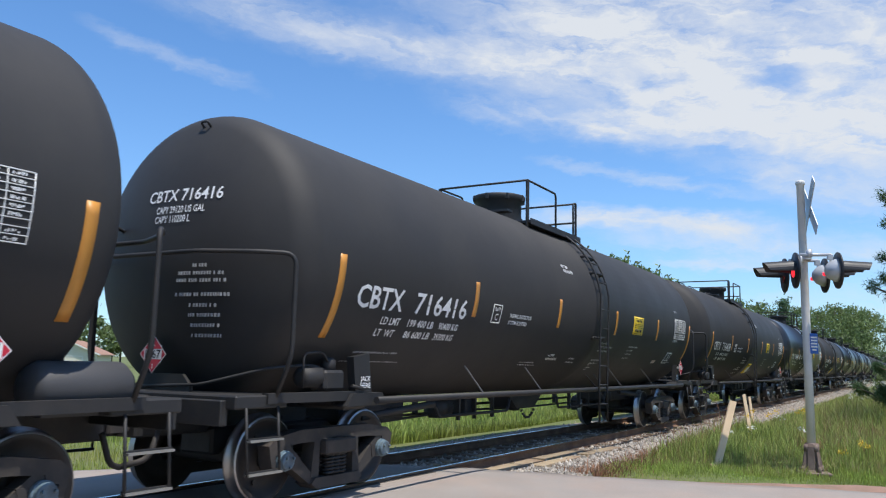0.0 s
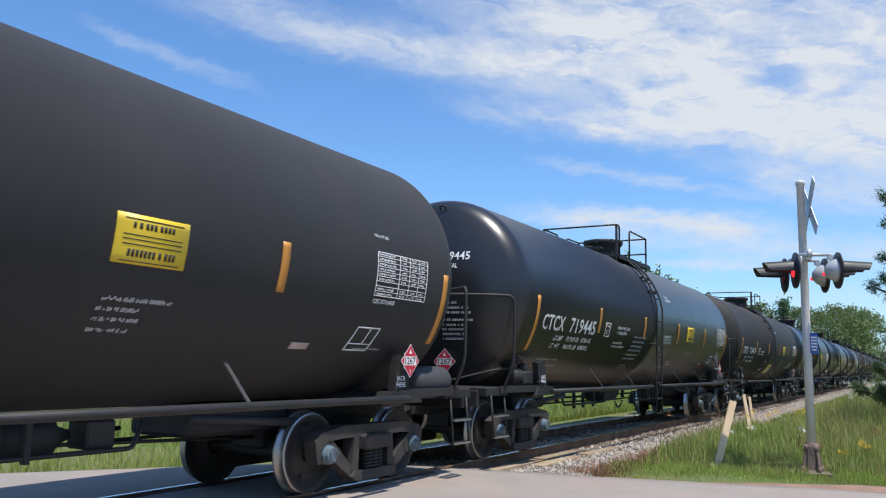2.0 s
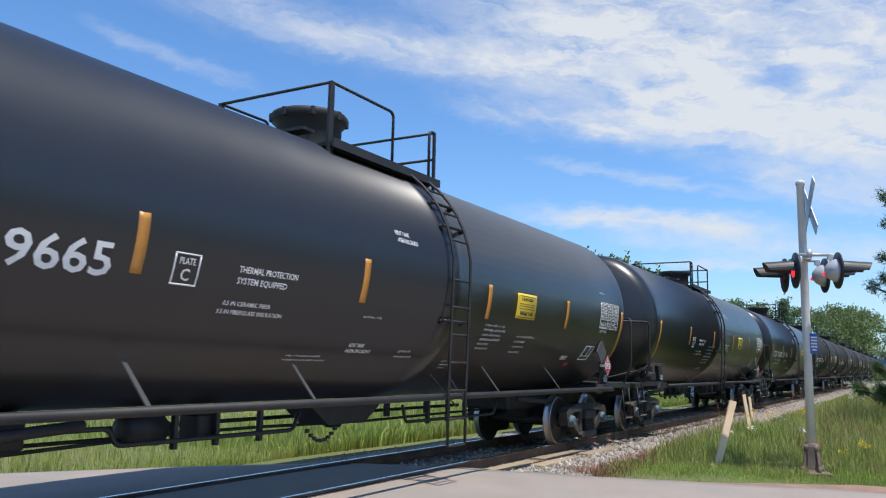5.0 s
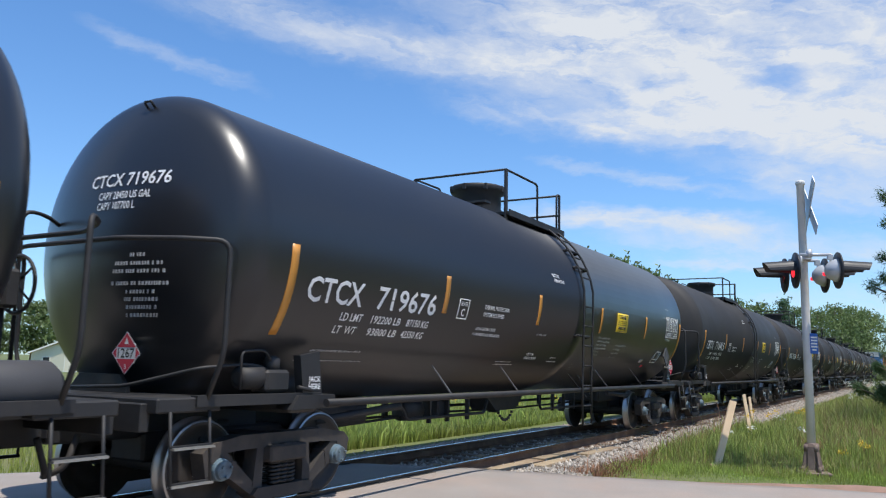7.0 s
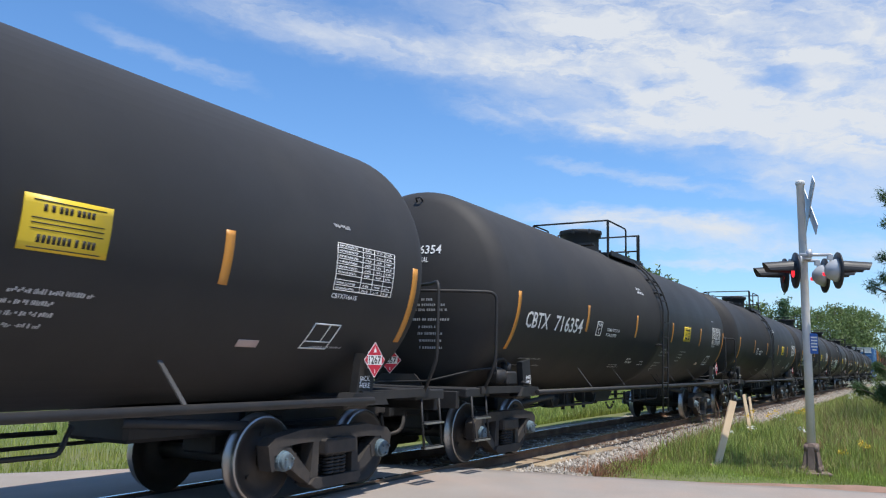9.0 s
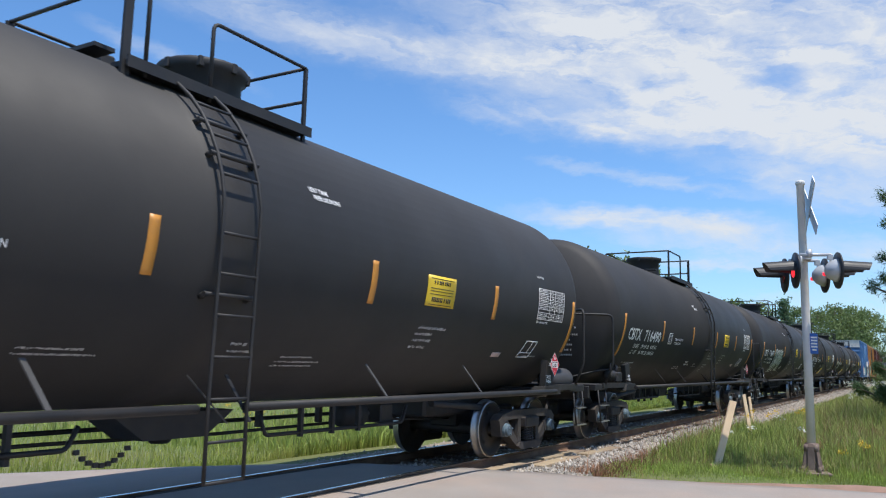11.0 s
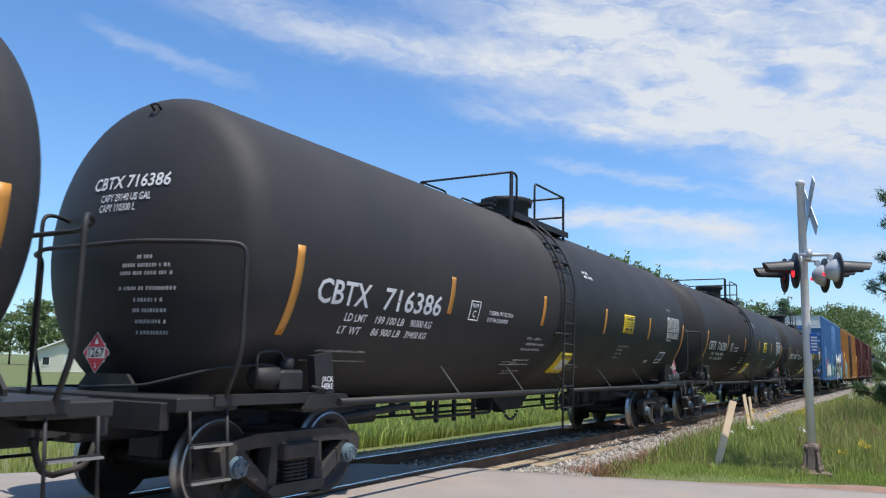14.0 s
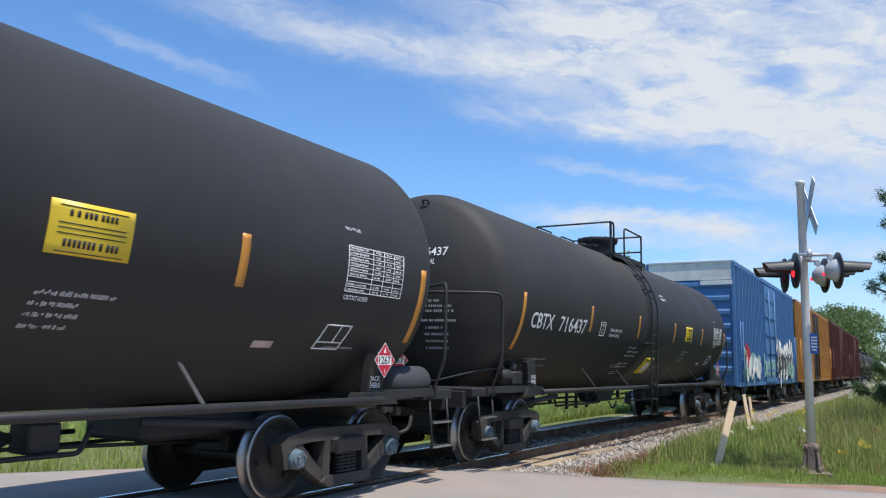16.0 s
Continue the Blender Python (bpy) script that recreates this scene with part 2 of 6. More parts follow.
TEAL = material("pale_green_spray_paint", (0.22, 0.42, 0.36), 0.65, vary=0.25, bump=0.0, second=(0.45, 0.52, 0.50), amount=0.7, patch=2)
DARKDOOR = material("dark_brown_door", (0.035, 0.018, 0.014), 0.7, vary=0.2, bump=0.001)
CREAM = material("cream_siding", (0.68, 0.64, 0.50), 0.75, vary=0.06, bump=0.002)
SHINGLE = material("tan_shingles", (0.33, 0.19, 0.13), 0.9, vary=0.2, scale=2, fine=12, bump=0.01)
GLASS = material("dark_window_glass", (0.03, 0.035, 0.04), 0.1, bump=0.0, vary=0.05)


# ---- mesh helpers ----
def box(bm, c, s, bevel=0.0):
    made = bmesh.ops.create_cube(bm, size=1.0, matrix=Matrix.Translation(c) @ Matrix.Diagonal((*s, 1)))
    if bevel:
        edges = {e for v in made["verts"] for e in v.link_edges}
        bmesh.ops.bevel(bm, geom=list(edges), offset=bevel, segments=1, affect="EDGES", profile=0.5)


def tube(bm, pts, r, n=8, taper=None):
    """A round bar along a run of points, with closed ends."""
    pts = [Vector(q) for q in pts]
    rings, up = [], None
    for i, q in enumerate(pts):
        d = (pts[min(i + 1, len(pts) - 1)] - pts[max(i - 1, 0)]).normalized()
        if up is None:
            up = d.orthogonal().normalized()
        up = (up - d * up.dot(d)).normalized()
        side = d.cross(up)
        rr = r if taper is None else r + (taper - r) * i / (len(pts) - 1)
        rings.append([bm.verts.new(q + (up * math.cos(a) + side * math.sin(a)) * rr) for a in (2 * math.pi * k / n for k in range(n))])
    for a, b in zip(rings, rings[1:]):
        for k in range(n):
            bm.faces.new((a[k], b[k], b[(k + 1) % n], a[(k + 1) % n])).smooth = True
    bm.faces.new(rings[0])
    bm.faces.new(rings[-1][::-1])


def bend(pts, r, steps=4):
    """The run of points with its inner corners rounded."""
    pts = [Vector(q) for q in pts]
    out = [pts[0]]
    for a, b, c in zip(pts, pts[1:], pts[2:]):
        p, q = b + (a - b).normalized() * r, b + (c - b).normalized() * r
        for k in range(steps + 1):
            t = k / steps
            out.append(p * (1 - t) ** 2 + b * 2 * t * (1 - t) + q * t * t)
    return out + [pts[-1]]


def lathe(bm, profile, n=32, axis="x", at=(0, 0, 0), smooth=True, close=True):
    """Turns (along, radius) pairs round an axis."""
    at = Vector(at)
    rings = []
    for a, r in profile:
        ring = []
        for k in range(n):
            c, s = r * math.cos(2 * math.pi * k / n), r * math.sin(2 * math.pi * k / n)
            v = {"x": (a, c, s), "y": (s, a, c), "z": (c, s, a)}[axis]
            ring.append(bm.verts.new(at + Vector(v)))
        rings.append(ring)
    for p, q in zip(rings, rings[1:]):
        for k in range(n):
            bm.faces.new((p[k], p[(k + 1) % n], q[(k + 1) % n], q[k])).smooth = smooth
    if close:
        bm.faces.new(rings[0][::-1])
        bm.faces.new(rings[-1])


def prism(bm, outline, y0, y1):
    """Pushes an (x, z) outline from y0 to y1."""
    a = [bm.verts.new((x, y0, z)) for x, z in outline]
    b = [bm.verts.new((x, y1, z)) for x, z in outline]
    n = len(outline)
    bm.faces.new(a)
    bm.faces.new(b[::-1])
    for k in range(n):
        bm.faces.new((a[k], b[k], b[(k + 1) % n], a[(k + 1) % n]))


def strut(bm, a, b, w, h):
    """A flat bar from a to b."""
    a, b = Vector(a), Vector(b)
    d = b - a
    m = Matrix.Translation((a + b) / 2) @ d.to_track_quat("X", "Z").to_matrix().to_4x4() @ Matrix.Diagonal((d.length, w, h, 1))
    bmesh.ops.create_cube(bm, size=1.0, matrix=m)


MESHES = {}


def mesh_of(key, mat, build):
    """The mesh of that key, built once and shared by all that look alike."""
    if key not in MESHES:
        bm = bmesh.new()
        build(bm)
        bmesh.ops.recalc_face_normals(bm, faces=bm.faces)
        me = bpy.data.meshes.new(str(key[0]) if isinstance(key, tuple) else key)
        bm.to_mesh(me)
        bm.free()
        for mm in (mat if isinstance(mat, (list, tuple)) else [mat]):
            me.materials.append(mm)
        MESHES[key] = me
    return MESHES[key]


def part(name, key, mat, build, parent, label="", at=None):
    ob = new(name, mesh_of(key, mat, build))
    ob.parent = parent
    if at is not None:
        ob.matrix_basis = at
    if label:
        tagged(ob, label)
    return ob


def thing(name, label, category, group="", kind="", at=None):
    ob = new(name)
    ob.empty_display_size = 0.3
    if at is not None:
        ob.matrix_basis = at
    return tagged(ob, label, category, group, kind)


GLYPHS = {}


def glyphs(text, size, slim=1.0, spacing=1.0):
    """Vertices and faces of a line of plain lettering with its baseline on y = 0 and its left end at x = 0; and its width."""
    key = (text, size, slim, spacing)
    if key not in GLYPHS:
        font = bpy.data.curves.new("line", "FONT")
        font.body, font.size, font.resolution_u, font.space_character = text, size / 0.69, 2, spacing
        font.offset = 0.022 * size
        ob = bpy.data.objects.new("line", font)
        scene.collection.objects.link(ob)
        me = bpy.data.meshes.new_from_object(ob.evaluated_get(bpy.context.evaluated_depsgraph_get()))
        vs = [(v.co.x * slim, v.co.y) for v in me.vertices]
        fs = [tuple(f.vertices) for f in me.polygons]
        bpy.data.objects.remove(ob)
        bpy.data.curves.remove(font)
        bpy.data.meshes.remove(me)
        left = min((v[0] for v in vs), default=0.0)
        vs = [(a - left, b) for a, b in vs]
        GLYPHS[key] = (vs, fs, max((v[0] for v in vs), default=0.0))
    return GLYPHS[key]


def fit_text(text, size, width):
    """Lettering squeezed or spread to the given width."""
    w = glyphs(text, size)[2]
    return glyphs(text, size, width / w)


# ---- ground, road and track ----
def road_edge(y):
    """The x of the edge of the crossing road, which runs askew to the track."""
    rows = [(-60, 34.0), (-20, 17.5), (-6.35, 13.66), (-2.85, 11.75), (-1.6, 11.2), (0.8, 10.3), (3.2, 8.0), (4.4, 6.6), (12, -3.0), (60, -40.0)]
    for (y0, x0), (y1, x1) in zip(rows, rows[1:]):
        if y0 <= y <= y1:
            return x0 + (x1 - x0) * (y - y0) / (y1 - y0)
    return rows[0][1] if y < rows[0][0] else rows[-1][1]


def ground_height(x, y):
    """Level beside the road and track, with a slight fall to the fields."""
    far = min(1.0, max(0.0, (abs(y) - 3.0) / 40.0))
    return -0.26 - 0.55 * far + 0.05 * noise.noise((x * 0.2, y * 0.2, 0.0))


def build_ground():
    bm = bmesh.new()
    xs = [-3000, -900, -300, -120, -60] + [-40 + 4 * i for i in range(11)] + [4 + 2 * i for i in range(30)] + [66, 74, 84, 96, 110, 130, 160, 200, 300, 500, 900, 1800, 4000]
    ys = [-3000, -900, -300, -120, -70, -46] + [-34 + 2 * i for i in range(40)] + [48, 56, 70, 90, 120, 170, 260, 500, 1100, 3500]
    grid = [[bm.verts.new((x, y, ground_height(x, y))) for y in ys] for x in xs]
    for i in range(len(xs) - 1):
        for j in range(len(ys) - 1):
            bm.faces.new((grid[i][j], grid[i + 1][j], grid[i + 1][j + 1], grid[i][j + 1])).smooth = True
    me = bpy.data.meshes.new("ground")
    bm.to_mesh(me)
    bm.free()
    me.materials.append(SOIL)
    tagged(new("ground", me), "grassy fields reaching flat to the horizon", "ground", kind="structure")


def build_road():
    bm = bmesh.new()
    ys = [-60, -40, -28, -20] + [-16 + 0.5 * i for i in range(66)] + [20, 30, 45, 60]
    rows = []
    for y in ys:
        edge = road_edge(y) + 0.12 * noise.noise((y * 1.7, 3.0, 0.0)) + 0.06 * noise.noise((y * 5.0, 1.0, 0.0))
        rise = 0.0 if abs(y) < 1.2 else -min(0.16, 0.03 * (abs(y) - 1.2))
        row = [bm.verts.new((edge + dx, y, -0.03 + rise + dz)) for dx, dz in ((-17.5, -0.3), (-17, 0), (-14, 0), (-9, 0.0), (-5, 0.0), (-2, 0), (-0.6, -0.005), (-0.1, -0.025), (0.0, -0.35))]
        rows.append(row)
    for a, b in zip(rows, rows[1:]):
        for k in range(len(a) - 1):
            bm.faces.new((a[k], b[k], b[k + 1], a[k + 1])).smooth = k < 7
    bmesh.ops.recalc_face_normals(bm, faces=bm.faces)
    me = bpy.data.meshes.new("road")
    bm.to_mesh(me)
    bm.free()
    me.materials.append(ASPHALT)
    tagged(new("road", me), "sun-bleached grey asphalt road with crumbling edges over the track", "road", kind="structure")
    # bare soil shoulder along the edge
    bm = bmesh.new()
    rows = []
    for y in [-20 + 0.4 * i for i in range(46)]:
        e = road_edge(y)
        wide = 0.45 + 0.25 * noise.noise((y * 1.1, 7.0, 0.0))
        rows.append([bm.verts.new((e - 0.25, y, -0.20)), bm.verts.new((e + 0.02, y, -0.155)), bm.verts.new((e + wide, y, -0.20)), bm.verts.new((e + wide + 0.3, y, -0.34))])
    for a, b in zip(rows, rows[1:]):
        for k in range(3):
            bm.faces.new((a[k], b[k], b[k + 1], a[k + 1])).smooth = True
    bmesh.ops.recalc_face_normals(bm, faces=bm.faces)
    me = bpy.data.meshes.new("shoulder")
    bm.to_mesh(me)
    bm.free()
    me.materials.append(REDSOIL)
    tagged(new("road_shoulder", me), "strip of bare reddish soil beside the road", "shoulder", kind="structure")


def build_track():
    track = thing("railway_track", "straight single railway track on ballast", "track", kind="structure")
    profile = [(-0.07, -0.17), (0.07, -0.17), (0.07, -0.155), (0.012, -0.135), (0.012, -0.045), (0.037, -0.03), (0.037, -0.004), (-0.037, -0.004), (-0.037, -0.03), (-0.012, -0.045), (-0.012, -0.135), (-0.07, -0.155)]

    def rail(bm):
        a = [bm.verts.new((-90, y, z)) for y, z in profile]
        b = [bm.verts.new((900, y, z)) for y, z in profile]
        for k in range(len(profile)):
            f = bm.faces.new((a[k], b[k], b[(k + 1) % len(profile)], a[(k + 1) % len(profile)]))
        bm.faces.new(a)
        bm.faces.new(b)

    def head(bm):
        box(bm, (405, 0, -0.002), (990, 0.052, 0.006))

    for y in (-0.754, 0.754):
        r = part("rail", "rail", RAILSIDE, rail, track, "rusty steel rail with a bright worn head", Matrix.Translation((0, y, 0)))
        part("rail_head", "rail_head", RAILTOP, head, r, "bright polished running surface")

    # the open grooves' darkness is put into flat dirty strips just above the road
    def gap(bm):
        box(bm, (-24.5, 0, -0.031), (69, 0.085, 0.012), 0.003)
    for y in (-0.84, -0.67, 0.67, 0.84):
        part("flangeway", "flangeway", GROOVE, gap, track, "flat dirty strip coloured dark to stand for the open groove beside the rail", Matrix.Translation((0, y, 0)))

    def bed(bm):
        prof = [(-3.1, -0.45), (-2.0, -0.22), (-1.5, -0.19), (1.5, -0.19), (2.1, -0.22), (3.6, -0.45)]
        xs = [10.0 + 0.9 * i for i in range(60)] + [70, 100, 160, 300, 900]
        rows = []
        for x in xs:
            rows.append([bm.verts.new((x, y + 0.15 * noise.noise((x * 0.6, y, 0)), z + 0.02 * noise.noise((x * 1.3, y * 2, 5)))) for y, z in prof])
        for p, q in zip(rows, rows[1:]):
            for k in range(len(prof) - 1):
                bm.faces.new((p[k], q[k], q[k + 1], p[k + 1])).smooth = True

    part("ballast_bed", "ballast_bed", BED, bed, track, "sloping bed of crushed grey stone")

    def sleeper(bm):
        box(bm, (0, 0, -0.23), (0.22, 2.6, 0.15), 0.012)

    r = random.Random(5)
    for i in range(150):
        part("sleeper", "sleeper", TIMBER, sleeper, track, "", pose(11.6 + 0.55 * i, r.uniform(-0.06, 0.06), r.uniform(-0.005, 0.012), 0, 0, r.uniform(-1.2, 1.2)))

    def plank(bm):
        box(bm, (0, 0, 0), (1.9, 0.23, 0.12), 0.012)

    for i, (x, y, turn) in enumerate([(12.2, -1.06, 0.8), (14.2, -1.07, -0.6), (13.4, -1.34, 1.5), (15.6, -1.36, -1.0)]):
        part("crossing_plank", "plank", PLANK, plank, track, "pale timber plank beside the rail", pose(x, y, -0.175 - 0.02 * (i > 1), 0, 0.5, turn))


def stones():
    """Loose ballast on both shoulders: many small broken stones."""
    r = np.random.RandomState(3)
    verts, faces = [], []
    shape = np.array([(1, 0, 0), (-1, 0, 0), (0, 1, 0), (0, -1, 0), (0, 0, 1), (0, 0, -1)], float)
    tris = [(0, 2, 4), (2, 1, 4), (1, 3, 4), (3, 0, 4), (2, 0, 5), (1, 2, 5), (3, 1, 5), (0, 3, 5)]
    n = 0
    for side, count in ((-1, 15000), (1, 6500), (0, 4000)):
        for _ in range(count):
            x = 11.0 + (r.rand() ** 2.0) * 75
            if side == 0:
                y = r.uniform(-0.65, 0.65)
            else:
                y = side * (0.86 + r.rand() * (1.75 if side < 0 else 2.4))
            if x < road_edge(y) + 0.1:
                continue
            if y < -2.1 and r.rand() < (-2.1 - y) * 1.6:
                continue
            z = -0.19 - max(0, abs(y) - 1.5) * 0.11
            size = r.uniform(0.018, 0.042) * (1 if r.rand() < 0.85 else 1.5)
            pts = shape * (size * r.uniform(0.6, 1.2, (6, 1))) + r.uniform(-0.25, 0.25, (6, 3)) * size
            a = r.rand() * 6.28
            c, s = math.cos(a), math.sin(a)
            pts = pts @ np.array([(c, s, 0), (-s, c, 0), (0, 0, 1)]) + (x, y, z + size * 0.35)
            verts.extend(map(tuple, pts))
            faces.extend((p + n, q + n, t + n) for p, q, t in tris)
            n += 6
    me = bpy.data.meshes.new("ballast_stones")
    me.from_pydata(verts, [], faces)
    me.materials.append(STONE)
    tagged(new("ballast_stones", me), "loose crushed grey ballast stones beside the rails", "ballast", kind="stuff")


# ---- tank cars ----
R, ZC = 1.64, 2.65
DISH, KNUCKLE = 2.90, 0.40
NECK, TAIL = 0.32, 0.04          # plain barrel past the end stripes, at the leading and trailing end
HEAD = DISH - math.sqrt((DISH - KNUCKLE) ** 2 - (R - KNUCKLE) ** 2)
TURN = math.asin((R - KNUCKLE) / (DISH - KNUCKLE))


def head_reach(r):
    """How far the dished head stands out from the barrel's end at a distance from the tank's axis."""
    if r <= DISH * math.sin(TURN):
        return HEAD - DISH + math.sqrt(DISH * DISH - r * r)
    return math.sqrt(max(0.0, KNUCKLE ** 2 - (min(r, R) - (R - KNUCKLE)) ** 2))


def head_profile():
    """(reach, radius) pairs of the dished head from its middle to the barrel."""
    rows = [(HEAD - DISH + DISH * math.cos(TURN * k / 8), max(0.02, DISH * math.sin(TURN * k / 8))) for k in range(9)]
    for k in range(1, 11):
        a = TURN + (math.pi / 2 - TURN) * k / 10
        rows.append((KNUCKLE * math.cos(a), R - KNUCKLE + KNUCKLE * math.sin(a)))
    return rows


def on_tank(u, arc, lift=0.004):
    """The place at u along the car and arc metres above the belt line of the near side."""
    a = (arc - 0.147) / R
    return Vector((u, -(R + lift) * math.cos(a), ZC + (R + lift) * math.sin(a)))


def wrap(bm, vs, fs, u, arc, slant=0.0, lift=0.005):
    made = [bm.verts.new(on_tank(u + x + slant * y, arc + y, lift)) for x, y in vs]
    for f in fs:
        try:
            bm.faces.new([made[i] for i in f])
        except ValueError:
            pass


def sheet(bm, u0, u1, a0, a1, lift=0.004, slant=0.0, steps=6, index=0):
    """A thin sheet lying on the tank's side, with a real edge."""
    top, low = [], []
    for k in range(steps + 1):
        a = a0 + (a1 - a0) * k / steps
        s = slant * (a - a0)
        top.append([bm.verts.new(on_tank(u + s, a, lift)) for u in (u0, u1)])
        low.append([bm.verts.new(on_tank(u + s, a, 0.0)) for u in (u0, u1)])
    for k in range(steps):
        quads = [(top[k][0], top[k][1], top[k + 1][1], top[k + 1][0]), (low[k][0], top[k][0], top[k + 1][0], low[k + 1][0]), (top[k][1], low[k][1], low[k + 1][1], top[k + 1][1])]
        for q in quads:
            f = bm.faces.new(q)
            f.material_index, f.smooth = index, True
    for row, other in ((top[0], low[0]), (low[-1], top[-1])):
        bm.faces.new((row[0], other[0], other[1], row[1])).material_index = index


def bars(bm, rows, lift=0.005, seed=1):
    """Lines of unreadable small print as broken bars: u, arc, length, height."""
    r = random.Random(seed)
    for u, arc, length, h in rows:
        x = 0.0
        while x < length:
            # a run of narrow letter-wide bars, uneven in height
            w, low, top = h * r.uniform(0.22, 0.52), h * r.choice((0.0, 0.0, 0.12, 0.4)), h * r.choice((1.0, 1.0, 0.85, 0.6))
            a = [bm.verts.new(on_tank(u + x + dx, arc + dy, lift)) for dx, dy in ((0, low), (w, low), (w + 0.12 * h, top), (0.12 * h, top))]
            bm.faces.new(a)
            x += w + h * (0.16 if r.random() < 0.84 else 0.55)


def stroke(bm, pts, w, lift=0.0075, index=0):
    """A brushed line of even width through the points, lying on the tank's side."""
    path = []
    for k in range(len(pts) - 1):
        a, b = Vector(pts[k]), Vector(pts[k + 1])
        before, after = Vector(pts[max(0, k - 1)]), Vector(pts[min(len(pts) - 1, k + 2)])
        for j in range(6):
            t = j / 6
            path.append(0.5 * (2 * a + (b - before) * t + (2 * before - 5 * a + 4 * b - after) * t * t + (3 * a - before - 3 * b + after) * t ** 3))
    path.append(Vector(pts[-1]))
    rows = []
    for k, q in enumerate(path):
        d = (path[min(k + 1, len(path) - 1)] - path[max(k - 1, 0)]).normalized()
        n = Vector((-d.y, d.x)) * w / 2
        rows.append([bm.verts.new(on_tank(*(q + n), lift)), bm.verts.new(on_tank(*(q - n), lift))])
    for a, b in zip(rows, rows[1:]):
        bm.faces.new((a[0], a[1], b[1], b[0])).material_index = index


def frame_lines(bm, u0, u1, a0, a1, w, slant=0.0, lift=0.0055):
    sheet(bm, u0, u1, a0, a0 + w, lift, slant, 1)
    s = slant * (a1 - w - a0)
    sheet(bm, u0 + s, u1 + s, a1 - w, a1, lift, slant, 1)
    sheet(bm, u0, u0 + w, a0, a1, lift, slant, 4)
    sheet(bm, u1 - w, u1, a0, a1, lift, slant, 4)


def placard(bm, m):
    """A hazard diamond: index 0 white, 1 red, 2 ink."""
    def quad(pts, z, index):
        f = bm.faces.new([bm.verts.new(m @ Vector((x, y, z))) for x, y in pts])
        f.material_index = index
    h = 0.205
    quad([(-h, 0), (0, -h), (h, 0), (0, h)], 0.004, 0)
    h2 = 0.193
    a = 0.055
    quad([(-h2 + a, a), (h2 - a, a), (0, h2)], 0.006, 1)
    quad([(-h2 + a, -a), (0, -h2), (h2 - a, -a)], 0.006, 1)
    for s in (-1, 1):
        quad([(s * h2, 0), (s * (h2 - a), a), (s * (h2 - a), -a)][::s], 0.006, 1)
    vs, fs, w = fit_text("1267", 0.085, 0.235)
    made = [bm.verts.new(m @ Vector((x - w / 2, y - 0.042, 0.007))) for x, y in vs]
    for f in fs:
        try:
            bm.faces.new([made[i] for i in f]).material_index = 2
        except ValueError:
            pass
    vs, fs, w = glyphs("3", 0.045)
    made = [bm.verts.new(m @ Vector((x - w / 2, y - 0.15, 0.007))) for x, y in vs]
    for f in fs:
        bm.faces.new([made[i] for i in f])
    quad([(-0.032, 0.085), (0.032, 0.085), (0.0, 0.15)], 0.0075, 0)


def wheelset(bm):
    lathe(bm, [(-1.06, 0.07), (-0.82, 0.075), (-0.80, 0.09), (0.80, 0.09), (0.82, 0.075), (1.06, 0.07)], 12, "y")
    for s in (-1, 1):
        prof = [(-0.815, 0.12), (-0.815, 0.17), (-0.79, 0.20), (-0.775, 0.36), (-0.82, 0.385), (-0.825, 0.435), (-0.815, 0.452)]
        prof2 = [(-0.72, 0.457), (-0.715, 0.485), (-0.69, 0.485), (-0.685, 0.40), (-0.735, 0.36), (-0.75, 0.20), (-0.69, 0.17), (-0.69, 0.12)]
        n0 = len(bm.faces)
        lathe(bm, [(s * -a if s > 0 else a, r) for a, r in prof], 40, "y", close=False)
        bm.faces.ensure_lookup_table()
        n1 = len(bm.faces)
        lathe(bm, [(s * -a if s > 0 else a, r) for a, r in prof[-1:] + prof2[:3]], 40, "y", close=False)
        bm.faces.ensure_lookup_table()
        for f in bm.faces[n1:]:
            f.material_index = 1
        n2 = len(bm.faces)
        lathe(bm, [(s * -a if s > 0 else a, r) for a, r in prof2[2:]], 40, "y", close=False)
        # rim face catches the light where the brake shoe wears it
        bm.faces.ensure_lookup_table()
        for f in bm.faces[n0:n1]:
            if min(math.hypot(v.co.x, v.co.z) for v in f.verts) > 0.433:
                f.material_index = 1
        # lightening holes read as bosses on the plate
        for k in range(3):
            a = k * 2.094
            lathe(bm, [(s * 0.80, 0.03), (s * 0.812, 0.026)], 8, "y", (0.27 * math.cos(a), 0, 0.27 * math.sin(a)))


